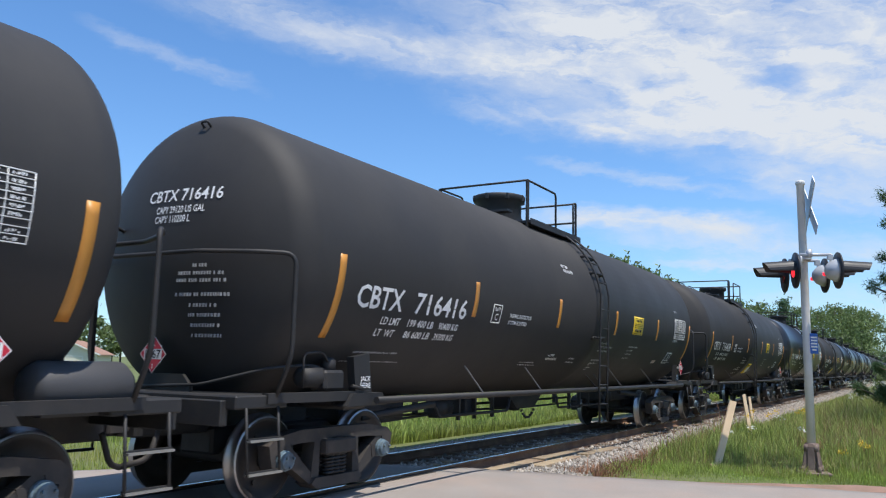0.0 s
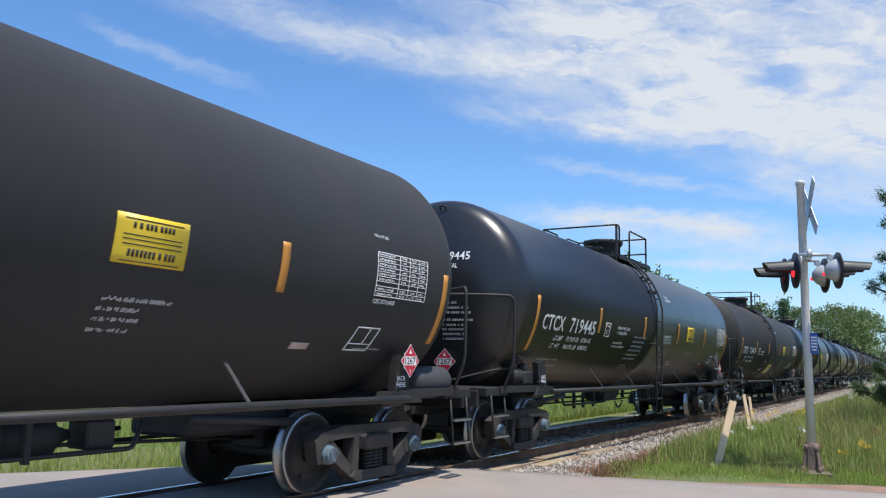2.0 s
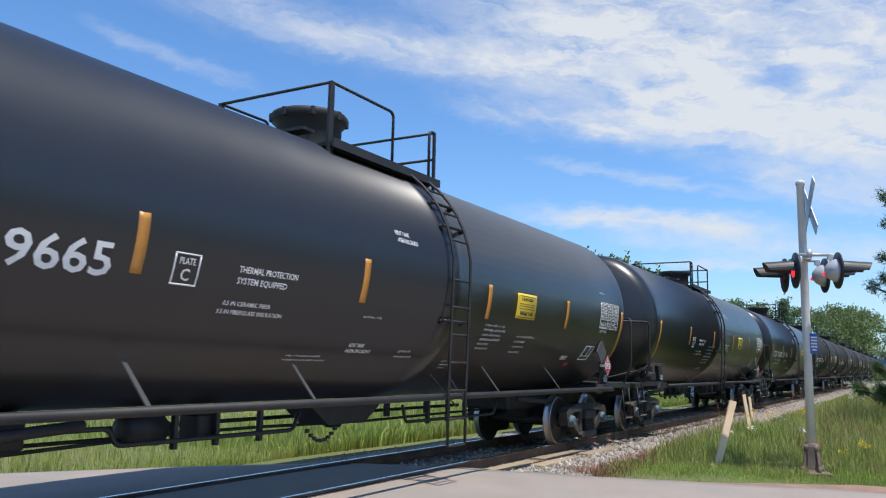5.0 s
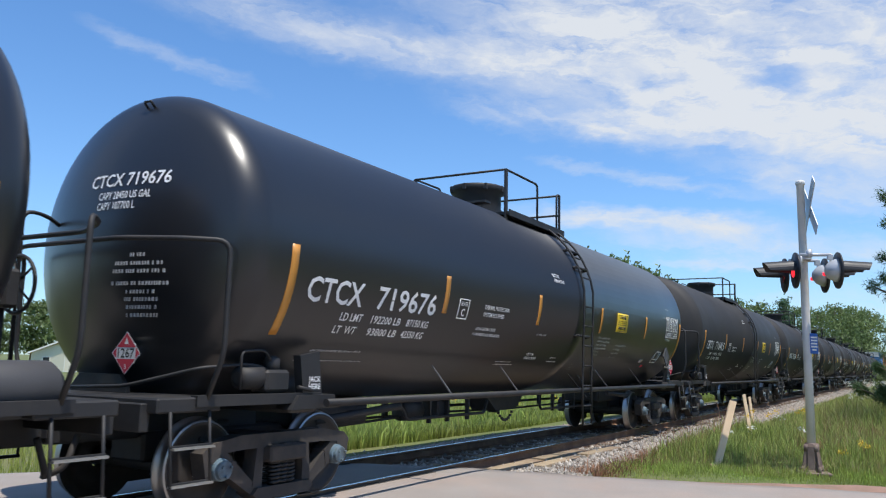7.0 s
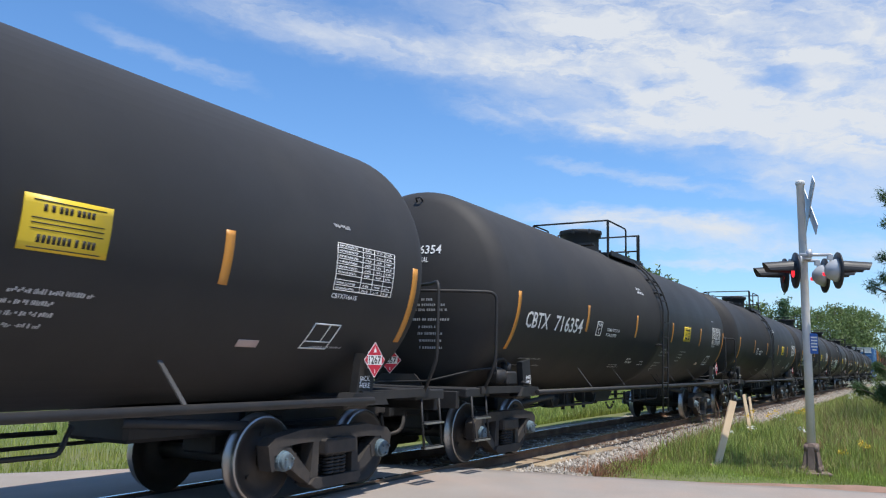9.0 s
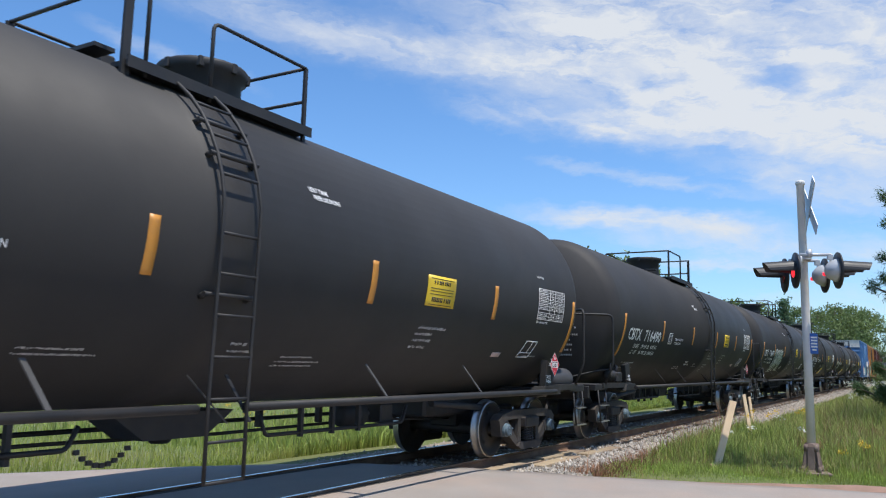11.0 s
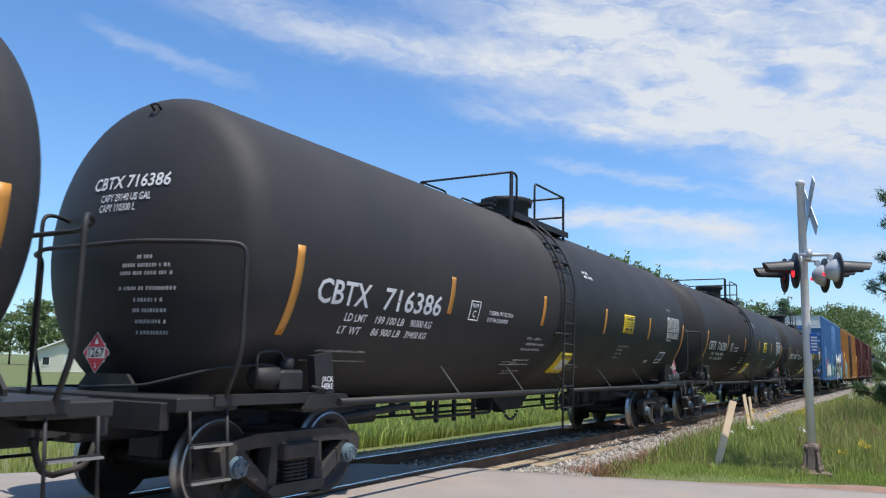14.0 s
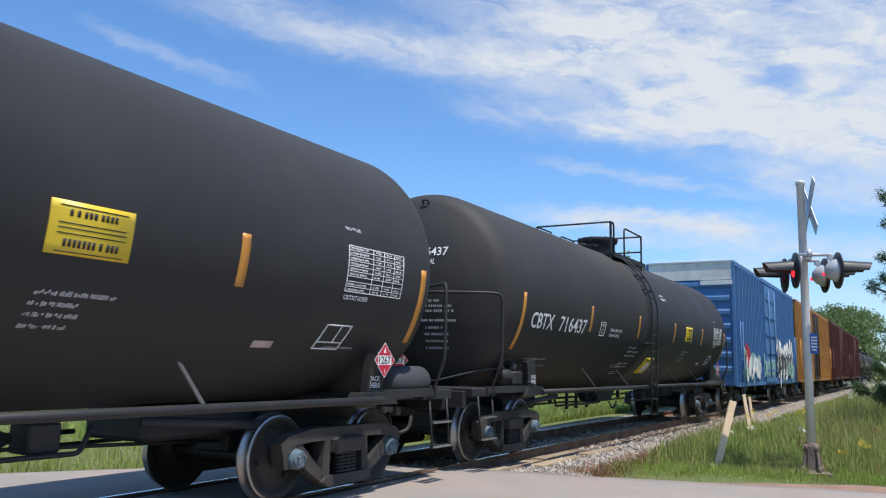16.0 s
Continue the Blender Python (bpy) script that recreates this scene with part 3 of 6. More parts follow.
def side_frame(bm):
    """Cast side frame with two triangular windows and the spring opening, in pieces of one casting."""
    y0, y1 = -0.085, 0.085
    top = [(-1.10, 0.52), (-1.12, 0.62), (-1.02, 0.70), (-0.62, 0.76), (0.62, 0.76), (1.02, 0.70), (1.12, 0.62), (1.10, 0.52), (0.92, 0.52), (0.90, 0.60), (0.60, 0.62), (-0.60, 0.62), (-0.90, 0.60), (-0.92, 0.52)]
    prism(bm, top, y0, y1)
    for s in (-1, 1):
        def m(pts):
            q = [(s * x, z) for x, z in pts]
            return q if s > 0 else q[::-1]
        prism(bm, m([(0.30, 0.62), (0.40, 0.62), (0.44, 0.24), (0.31, 0.20)]), y0, y1)
        prism(bm, m([(0.80, 0.61), (0.93, 0.60), (0.95, 0.48), (0.45, 0.17), (0.36, 0.24), (0.42, 0.28)]), y0 * 0.9, y1 * 0.9)
        prism(bm, m([(1.02, 0.52), (1.10, 0.52), (1.06, 0.36), (1.01, 0.36)]), y0, y1)
        prism(bm, m([(0.68, 0.52), (0.76, 0.52), (0.77, 0.36), (0.71, 0.36)]), y0, y1)
    prism(bm, [(-0.46, 0.17), (-0.36, 0.11), (0.36, 0.11), (0.46, 0.17), (0.40, 0.23), (-0.40, 0.23)], y0 * 1.4, y1 * 1.4)
    box(bm, (0, 0, 0.555), (0.56, 0.34, 0.17), 0.02)
    box(bm, (0, -0.10, 0.60), (0.16, 0.10, 0.10), 0.01)


def coil(bm):
    """One spring: a coil of heavy round bar."""
    pts = [(0.055 * math.cos(a), 0.055 * math.sin(a), 0.235 + 0.235 * k / 42) for k, a in ((k, k * 0.9) for k in range(43))]
    tube(bm, pts, 0.017, 6)


def bearing_cap(bm):
    lathe(bm, [(-0.100, 0.078), (-0.092, 0.092), (-0.055, 0.096), (-0.05, 0.108), (0.06, 0.11), (0.08, 0.08)], 20, "y", smooth=False)
    for k in range(3):
        a = k * 2.094 + 0.5
        lathe(bm, [(-0.13, 0.014), (-0.11, 0.016)], 6, "y", (0.06 * math.cos(a), 0, 0.06 * math.sin(a)))


SPINNERS = []


def truck(car, u, turn=0):
    def bolster(bm):
        box(bm, (0, 0, 0.60), (0.42, 2.0, 0.26), 0.03)
        lathe(bm, [(0.73, 0.2), (0.84, 0.2)], 16, "z")
        for s in (-1, 1):
            strut(bm, (s * 0.38, -0.85, 0.38), (s * 0.38, 0.85, 0.38), 0.10, 0.14)
            for t in (-1, 1):
                box(bm, (s * 0.44, t * 0.74, 0.42), (0.07, 0.12, 0.30), 0.01)
    tr = part("truck", "bolster", FRAME, bolster, car, "four-wheeled freight truck with cast side frames", pose(u, 0, 0, 0, 0, turn))
    for s in (-1, 1):
        part("side_frame", "side_frame", CAST, side_frame, tr, "dusty brown cast steel side frame", pose(0, s * 1.0, 0))
        for x in (-0.11, 0.0, 0.11):
            for dy in (-0.06, 0.06):
                part("spring", "coil", FRAME, coil, tr, "", pose(x, s * (1.0 + dy), 0, 0, 0, 40 * x))
        for x in (-0.889, 0.889):
            part("bearing_cap", "bearing_cap", CAP, bearing_cap, tr, "blue-grey axle bearing end cap", pose(x, s * 1.06, 0.457, 0, 0, 0 if s < 0 else 180))
    for x in (-0.889, 0.889):
        w = part("wheelset", "wheelset", [WHEEL, TREAD], wheelset, tr, "dark steel wheels with bright worn treads", pose(x, 0, 0.457))
        SPINNERS.append((w, x))
    return tr


def tank_car(at, name, number, owner, gallons, load, flip, graffiti=False, heater=False, vented=False):
    """One tank car; flip: its service platform seen from the other end."""
    gloss = owner == "CTCX"
    half = 7.70 if not gloss else 7.57
    pull = 9.225 if not gloss else 9.09
    skin = GLOSS if gloss else MATTE
    tone = "glossy" if gloss else "matt"
    extra = " with grey-green spray-painted letters" if graffiti else ""
    car = thing("tank_car", f"{tone} black railway tank car with amber stripes{extra}", "tank car", "tank cars of the train", at=at)
    end = half + NECK + HEAD

    def shell(bm):
        prof = [(-(half + NECK) - d, r) for d, r in head_profile()]
        prof += [(-half - 0.02, R)]
        lad = -0.66 if flip else 0.50
        prof += [(lad - 0.36, R), (lad - 0.355, R + 0.012), (lad + 0.355, R + 0.012), (lad + 0.36, R)]
        prof += [(half + 0.02, R)]
        prof += [(half + TAIL + d, r) for d, r in reversed(head_profile())]
        lathe(bm, prof, 72, "x", (0, 0, ZC))

    sh = part("tank_shell", ("tank_shell", gloss, flip), skin, shell, car)
    # amber stripes
    for k in range(6):
        u = -half + 2 * half * k / 5

        def stripe(bm, u=u, k=k):
            sheet(bm, u - 0.055, u + 0.055, -0.80 if k in (0, 5) else -0.35, 0.145, 0.004, 0.0, 10)
        part("reflective_stripe", ("stripe", gloss, k), ORANGE, stripe, sh, "amber reflective tape stripe")

    # big number and weights
    def mark(bm):
        vs, fs, _ = fit_text(owner, 0.255, 0.96 if gloss else 0.93)
        wrap(bm, vs, fs, -half + (0.26 if gloss else 0.34), -0.395)

    def big(bm):
        vs, fs, _ = fit_text(number, 0.255, 1.30)
        wrap(bm, vs, fs, -half + (1.50 if gloss else 1.55), -0.395)
    if number:
        part("owner_lettering", ("mark", owner), WHITE, mark, sh, "large white stencilled owner letters")
        part("number_lettering", ("number", number), WHITE, big, sh, "large white stencilled number")

        def endnum(bm):
            k = 0
            for text, z, w, h in ((owner + " " + number, 3.17, 1.04, 0.13), ("CAPY " + gallons[0] + " US GAL", 3.035, 0.68, 0.075), ("CAPY " + gallons[1] + " L", 2.93, 0.51, 0.075)):
                vs, fs, _ = fit_text(text, h, w)
                made = []
                for x, y in vs:
                    yy, zz = (0.23 if gloss else 0.31) - x - (0.17 if k else 0), z + y
                    made.append(bm.verts.new((-(half + NECK + 0.008) - head_reach(math.hypot(yy, zz - ZC)), yy, zz)))
                for f in fs:
                    try:
                        bm.faces.new([made[i] for i in f])
                    except ValueError:
                        pass
                k += 1
        tagged(part("end_lettering", ("endnum", number), WHITE, endnum, sh, "white stencilled number and capacity on the head"), kind="stuff")

    def data(bm):
        if load:
            rows = [("LD LMT", load[0] + " LB", load[1] + " KG"), ("LT  WT", load[2] + " LB", load[3] + " KG")]
            for i, (a, b, c) in enumerate(rows):
                arc = -0.575 - 0.155 * i
                for text, u, w in ((a, 0.92 - 0.03 * i, 0.40), (b, 1.50 + 0.01 * i, 0.60), (c, 2.24 - 0.02 * i, 0.50)):
                    vs, fs, _ = fit_text(text, 0.092, w)
                    wrap(bm, vs, fs, -half + u, arc)
        pc = 3.38 if gloss else 3.63
        frame_lines(bm, -half + pc, -half + pc + 0.28, -0.40, -0.12, 0.014)
        vs, fs, _ = fit_text("PLATE", 0.055, 0.17)
        wrap(bm, vs, fs, -half + pc + 0.055, -0.215)
        vs, fs, _ = glyphs("C", 0.10)
        wrap(bm, vs, fs, -half + pc + 0.09, -0.355)
        for i, text in enumerate(("THERMAL PROTECTION", "SYSTEM EQUIPPED")):
            vs, fs, _ = fit_text(text, 0.058, 0.80 - 0.13 * i)
            wrap(bm, vs, fs, -half + (4.12 if gloss else 4.20), (-0.215 if gloss else -0.285) - 0.105 * i)
        if gloss:
            for i, (text, w) in enumerate((("0.5 IN CERAMIC FIBER", 0.62), ("3.5 IN FIBERGLASS INSULATION", 0.86))):
                vs, fs, _ = fit_text(text, 0.042, w)
                wrap(bm, vs, fs, -half + 4.03 - 0.04 * i, -0.53 - 0.085 * i)
    tagged(part("data_lettering", ("data", number, load, gloss), WHITE, data, sh, "small white stencilled weights and notices"), kind="stuff")

    def small(bm):
        if heater:
            # handle warning, its sketch and the low vent notice
            for i, (text, w) in enumerate((("HANDLE MUST BE LOCKED", 0.70), ("AND CHAINED IN CLOSED", 0.66), ("POSITION BEFORE LOADING", 0.74))):
                vs, fs, _ = fit_text(text, 0.058, w)
                wrap(bm, vs, fs, 0.15, -0.25 - 0.078 * i)
            for i, (text, w) in enumerate((("VENT TANK", 0.27), ("WHEN UNLOADING", 0.47))):
                vs, fs, _ = fit_text(text, 0.048, w)
                wrap(bm, vs, fs, 1.34, -0.925 - 0.075 * i)
            stroke(bm, [(0.29, -0.572), (0.37, -0.572)], 0.014)
            stroke(bm, [(0.33, -0.575), (0.33, -0.70), (0.41, -0.665), (0.52, -0.648), (0.64, -0.65)], 0.02)
            stroke(bm, [(0.82, -0.59), (0.85, -0.66), (0.80, -0.72), (0.72, -0.75)], 0.012)
            for u, arc, w in ((0.66, -0.585, 0.16), (0.84, -0.75, 0.09)):
                bars(bm, [(u, arc, w, 0.03)], seed=5)
        if not heater and not flip:
            for i, (text, w) in enumerate((("VENT TANK", 0.30), ("WHEN UNLOADING", 0.48))):
                vs, fs, _ = fit_text(text, 0.05, w)
                wrap(bm, vs, fs, -1.42, -0.90 - 0.08 * i)
        # vent notice high on the side
        for i, text in enumerate(("VENT TANK", "WHEN UNLOADING")):
            vs, fs, _ = fit_text(text, 0.055, 0.32 + 0.13 * i)
            wrap(bm, vs, fs, (0.45 if flip else -0.95 if gloss else -1.28) + 0.05 * i, (0.52 if gloss and not flip else 0.76) - 0.085 * i)
    tagged(part("vent_lettering", ("vent", flip, heater, gloss), WHITE, small, sh, "small white stencilled vent notice"), kind="stuff")

    def prints(bm):
        rows = [(-half + 0.70, -0.98, 0.9, 0.03), (2.72, -0.59, 0.68, 0.042), (2.70, -0.68, 0.40, 0.04), (2.70, -0.77, 0.42, 0.04), (2.70, -0.87, 0.36, 0.04),
                (-half + 0.55, -1.12, 1.2, 0.02), (0.5, -1.08, 0.5, 0.025), (0.46, -1.15, 0.7, 0.025), (0.44, -1.21, 0.65, 0.025),
                (-2.35, -1.06, 0.55, 0.025), (-2.36, -1.12, 0.7, 0.025), (half - 1.55, -0.93, 0.55, 0.025), (half - (1.36 if gloss else 1.60), 0.42, 0.30, 0.04), (-0.35, -0.95, 0.24, 0.04), (-0.4, -1.03, 0.4, 0.03)]
        if heater:
            rows += [(-2.2 - 0.03 * i, -0.36 - 0.105 * i, 0.9 - 0.05 * (i % 3), 0.05) for i in range(6)]
        elif gloss:
            rows += [(1.55, -0.46 - 0.075 * i, (0.62, 0.7, 0.6, 0.66, 0.3, 0.36)[i], 0.042) for i in range(6)] + [(-1.40, -0.52, 0.36, 0.03)]
        elif vented:
            rows += [(-1.92 - 0.02 * i, -0.61 - 0.10 * i, (0.56, 0.78, 0.72)[i], 0.048) for i in range(3)] + [(-1.98, -1.02, 0.62, 0.036), (-1.98, -1.11, 0.70, 0.036), (-2.02, -1.27, 0.6, 0.025), (-2.02, -1.33, 0.5, 0.025)]
        if not gloss and not flip:
            rows += [(0.84, -0.57, 0.52, 0.045), (0.81, -0.655, 0.84, 0.045), (0.78, -0.74, 0.74, 0.045), (0.56, -0.96, 0.84, 0.04), (0.53, -1.04, 0.80, 0.04)]
        bars(bm, rows, seed=4)
    tagged(part("small_print", ("prints", gloss, heater, vented, flip), DIMWHITE, prints, sh, "faded unreadable stencilled print"), kind="stuff")

    # yellow telephone notice, numbers as bars
    s0 = 2.44 if gloss else 2.69

    def notice(bm):
        sheet(bm, s0, s0 + 0.71, -0.28, 0.115, 0.006)
        n = len(bm.faces)
        r = random.Random(2)
        for arc, h, u0, u1 in ((0.03, 0.05, s0 + 0.15, s0 + 0.57), (-0.19, 0.06, s0 + 0.13, s0 + 0.61)):
            u = u0
            while u < u1:
                sheet(bm, u, u + 0.028, arc - h / 2, arc + h / 2, 0.008, 0, 1, 1)
                u += 0.04 if r.random() < 0.8 else 0.06
        for arc in (0.075, -0.05, -0.085, -0.125, -0.26):
            sheet(bm, s0 + 0.07, s0 + 0.65, arc, arc + 0.008, 0.008, 0, 1, 1)
    part("yellow_notice", ("notice", gloss), [YELLOW, INK], notice, sh, "yellow emergency notice with black print bars")

    # white ruled test table
    def table(bm):
        a0, a1 = -0.25, 0.26
        u0, u1 = (half - 1.30, half - 0.25) if gloss else (half - 1.54, half - 0.46)
        frame_lines(bm, u0, u1, a0, a1, 0.009)
        for k in range(1, 9):
            a = a0 + (a1 - a0) * k / 9
            sheet(bm, u0, u1, a, a + 0.007, 0.0055, 0, 1)
        for f in (0.42, 0.62, 0.81):
            u = u0 + (u1 - u0) * f
            sheet(bm, u, u + 0.007, a0, a1, 0.0055, 0, 5)
        rows = []
        for k in range(9):
            a = a0 + (a1 - a0) * (k + 0.28) / 9
            if k == 2:
                continue
            rows.append((u0 + 0.03, a, 0.32, 0.026))
            for f in (0.46, 0.66, 0.84):
                rows.append((u0 + (u1 - u0) * f, a, 0.10, 0.026))
        if not number:
            rows.append((u0 + 0.0, a0 - 0.065, 0.42, 0.042))
        bars(bm, rows, 0.0055, 7)
    tagged(part("test_table", ("table", gloss, bool(number)), WHITE, table, sh, "white ruled inspection table on the jacket"), kind="stuff")

    if number:
        def under_table(bm):
            vs, fs, _ = fit_text(owner + number, 0.05, 0.44)
            wrap(bm, vs, fs, half - (1.30 if gloss else 1.54), -0.335)
        tagged(part("table_number", ("tabnum", number), WHITE, under_table, sh, "small white stencilled number below the table"), kind="stuff")

    def holder(bm):
        frame_lines(bm, half - 1.70, half - 1.26, -0.95, -0.63, 0.016, 0.22)
        sheet(bm, half - 1.68, half - 1.24, -0.86, -0.847, 0.0055, 0.22, 1)
        sheet(bm, half - 1.42, half - 1.405, -0.85, -0.64, 0.0055, 0.22, 1)
    part("record_box", ("holder", gloss), WHITE, holder, sh, "white outlined record panel")

    def tag(bm):
        sheet(bm, half - 2.60, half - 2.32, -0.96, -0.875, 0.005)
    part("small_notice", ("tag", gloss), PINKISH, tag, sh, "small faded notice sticker")

    # hazard placards, in holders at the side and on the head
    def side_placard(bm):
        m = pose(half - 0.66, -1.54, 1.53, 90, 0, 0)
        placard(bm, m)
        box(bm, (half - 0.66, -1.525, 1.53), (0.19, 0.02, 0.19))
        box(bm, (half - 0.66, -1.46, 1.53), (0.05, 0.14, 0.05))
    part("hazard_placard", ("side_placard", gloss), [WHITE, RED, INK], side_placard, car, "red and white hazard diamond numbered 1267")

    if gloss:
        def folded(bm):
            h = 0.26
            m = pose(half - 0.94, -1.50, 1.80, 90, 0, 0)
            lo = [bm.verts.new(m @ Vector(q)) for q in ((-h, 0, 0), (0, -h, 0), (h, 0, 0), (0, h, 0))]
            hi = [bm.verts.new(m @ Vector(q)) for q in ((-h, 0, 0.02), (0, -h, 0.02), (h, 0, 0.02), (0, h, 0.02))]
            bm.faces.new(hi)
            bm.faces.new(lo[::-1])
            for k in range(4):
                bm.faces.new((lo[k], lo[(k + 1) % 4], hi[(k + 1) % 4], hi[k]))
            box(bm, (half - 0.94, -1.46, 1.80), (0.06, 0.10, 0.06))
        part("folded_placard", "folded", material_once("placard_grey", (0.075, 0.075, 0.08)), folded, car, "folded blank dark grey diamond placard")

        def redmark(bm):
            sheet(bm, half - 2.20, half - 2.03, -1.10, -1.03, 0.005, 0.3, 1)
        part("red_mark", "redmark", RED, redmark, sh, "small red painted mark")

    def end_placard(bm):
        y = -0.40 if gloss else 0.12
        u = -(half + NECK + head_reach(math.hypot(y, 1.75 - ZC))) - 0.03
        placard(bm, pose(u - 0.015, y, 1.54, 90, 0, -90))
        box(bm, (u, y, 1.54), (0.02, 0.19, 0.19))
        box(bm, (u + 0.10, y, 1.54), (0.20, 0.05, 0.05))
    part("hazard_placard", ("end_placard", gloss), [WHITE, RED, INK], end_placard, car, "red and white hazard diamond numbered 1267")

    for s in (-1, 1):
        def brace(bm):
            # web plate that carries the head on the end platform
            u = s * (end - 0.16)
            outline = [(-0.42, 1.0), (0.42, 1.0), (0.42, 1.22), (0.30, 1.34), (-0.30, 1.34), (-0.42, 1.22)]
            a = [bm.verts.new((u - 0.02, y, z)) for y, z in outline]
            b = [bm.verts.new((u + 0.02, y, z)) for y, z in outline]
            bm.faces.new(a[::-1])
            bm.faces.new(b)
            for k in range(6):
                bm.faces.new((a[k], a[(k + 1) % 6], b[(k + 1) % 6], b[k]))
        part("head_brace", ("head_brace", gloss, s), FRAME, brace, car)

    def endprint(bm):
        r = random.Random(9)
        for i, (z, w) in enumerate(((2.47, 0.18), (2.39, 0.54), (2.315, 0.60), (2.20, 0.66), (2.12, 0.31), (2.05, 0.36), (1.975, 0.34), (1.90, 0.36))):
            mid = -0.55
            z = z if gloss else z - 0.01 - 0.03 * max(0, i - 2)
            y = mid + w / 2
            while y > mid - w / 2:
                s = r.uniform(0.016, 0.036)
                u = -(half + NECK + 0.010) - head_reach(math.hypot(y, z - ZC))
                box(bm, (u, y - s / 2, z), (0.004, s * 0.9, 0.036))
                y -= s + (0.008 if r.random() < 0.8 else 0.03)
    tagged(part("end_print", ("endprint", gloss), DIMWHITE, endprint, sh, "faded unreadable stencilled print"), kind="stuff")

    if graffiti:
        def outline(bm):
            # puffed strokes side by side: top, half width, foot, upper and lower end
            r = random.Random(12)
            lobes = ((-4.45, 0.09, -4.31, -0.12, -1.20), (-4.09, 0.24, -3.97, -0.06, -0.56), (-4.01, 0.19, -3.93, -0.62, -1.20),
                     (-3.71, 0.14, -3.56, -0.09, -1.19), (-3.42, 0.17, -3.16, -0.09, -1.14), (-3.15, 0.12, -3.02, -0.10, -0.72),
                     (-2.88, 0.18, -2.54, -0.06, -1.11), (-2.62, 0.10, -2.47, -0.07, -0.56), (-2.31, 0.23, -2.20, -0.09, -1.08))
            for i, (tu, w, fu, top, low) in enumerate(lobes):
                n, ring = 32, []
                for j in range(n):
                    a = 2 * math.pi * j / n
                    v = 0.5 + 0.5 * math.copysign(abs(math.sin(a)) ** 0.75, math.sin(a))
                    bow = -0.05 * math.sin(math.pi * v)
                    ring.append((fu + (tu - fu) * v + bow + w * (0.72 + 0.28 * v) * math.cos(a), low + (top - low) * v))
                cu, cv = sum(q[0] for q in ring) / n, sum(q[1] for q in ring) / n
                lift = 0.006 + 0.0004 * (i % 2)
                grow = [Vector((u - cu, v - cv)) for u, v in ring]
                levels = []
                for off, ix in ((0.030, 2), (0.014, 0), (-0.016, 2), (-0.030, 1), (-0.5, 1)):
                    row = []
                    for q in grow:
                        wide = off * (1.5 if q.y > 0.3 * (top - low) and off > 0 else 1.0) * r.uniform(0.9, 1.12)
                        k = (q.length + wide) / q.length if off > -0.4 else 0.3
                        row.append(bm.verts.new(on_tank(cu + q.x * k, cv + q.y * k, lift)))
                    levels.append((row, ix))
                for (a, ix), (b, _) in zip(levels, levels[1:]):
                    for j in range(n):
                        bm.faces.new((a[j], a[(j + 1) % n], b[(j + 1) % n], b[j])).material_index = ix
                bm.faces.new(levels[-1][0]).material_index = 1
            for pts in ([(-3.85, -0.40), (-3.86, -0.46), (-4.08, -0.59), (-3.72, -0.58), (-3.80, -0.72), (-4.02, -0.75)], [(-3.86, -0.45), (-3.60, -0.53)],
                        [(-4.20, -0.72), (-4.12, -0.76), (-4.08, -0.90)], [(-3.52, -0.66), (-3.58, -0.85), (-3.60, -0.95)], [(-2.97, -0.61), (-2.82, -0.62)],
                        [(-2.60, -0.62), (-2.50, -0.66), (-2.44, -0.80)], [(-3.99, -0.15), (-3.95, -0.36)], [(-3.48, -0.22), (-3.50, -0.36)], [(-2.40, -0.70), (-2.30, -0.72)]):
                stroke(bm, pts, 0.022, 0.0076)
        part("spray_painting", "spray_painting", [WHITE, GREENPAINT, DIMWHITE], outline, sh, "grey-green spray-painted letter shapes outlined in white")

    if vented:
        def danger(bm):
            sheet(bm, -0.22, 0.40, -1.28, -0.80, 0.03, 0.0)
            sheet(bm, -0.05, 0.30, -1.18, -0.95, 0.034, 0.0, 4, 1)
            for k in range(2):
                sheet(bm, -0.17, 0.35, -0.86 - 0.03 * k, -0.847 - 0.03 * k, 0.034, 0.0, 1, 2)
        part("loading_notice", "danger", [YELLOW, PAPER, INK], danger, sh, "yellow notice board with a white paper")

    # ---- running pipe, braces, under parts ----
    lad = -0.66 if flip else 0.50

    def pipe(bm):
        run = [(-6.95, lad - 0.28), (lad + 0.28, 6.95)] if flip else [(-6.95, 6.95)]
        for a, b in run:
            tube(bm, [(a, -1.60, 1.08), (b, -1.60, 1.08)], 0.042, 8)
        tube(bm, [(-6.95, 1.60, 1.08), (6.95, 1.60, 1.08)], 0.042, 6)
    pp = part("side_rail", ("pipe", flip), FRAME, pipe, car, "long black pipe rail under the tank")
    for u in (-4.35, -2.30, 1.90, 4.25):
        def brace(bm):
            strut(bm, (-0.05, -1.32, 1.48), (0.03, -1.60, 1.09), 0.06, 0.012)
        for turn in (0, 180):
            part("brace", "brace", STEELGREY, brace, pp, "", pose(u, 0, 0, 0, 0, turn))

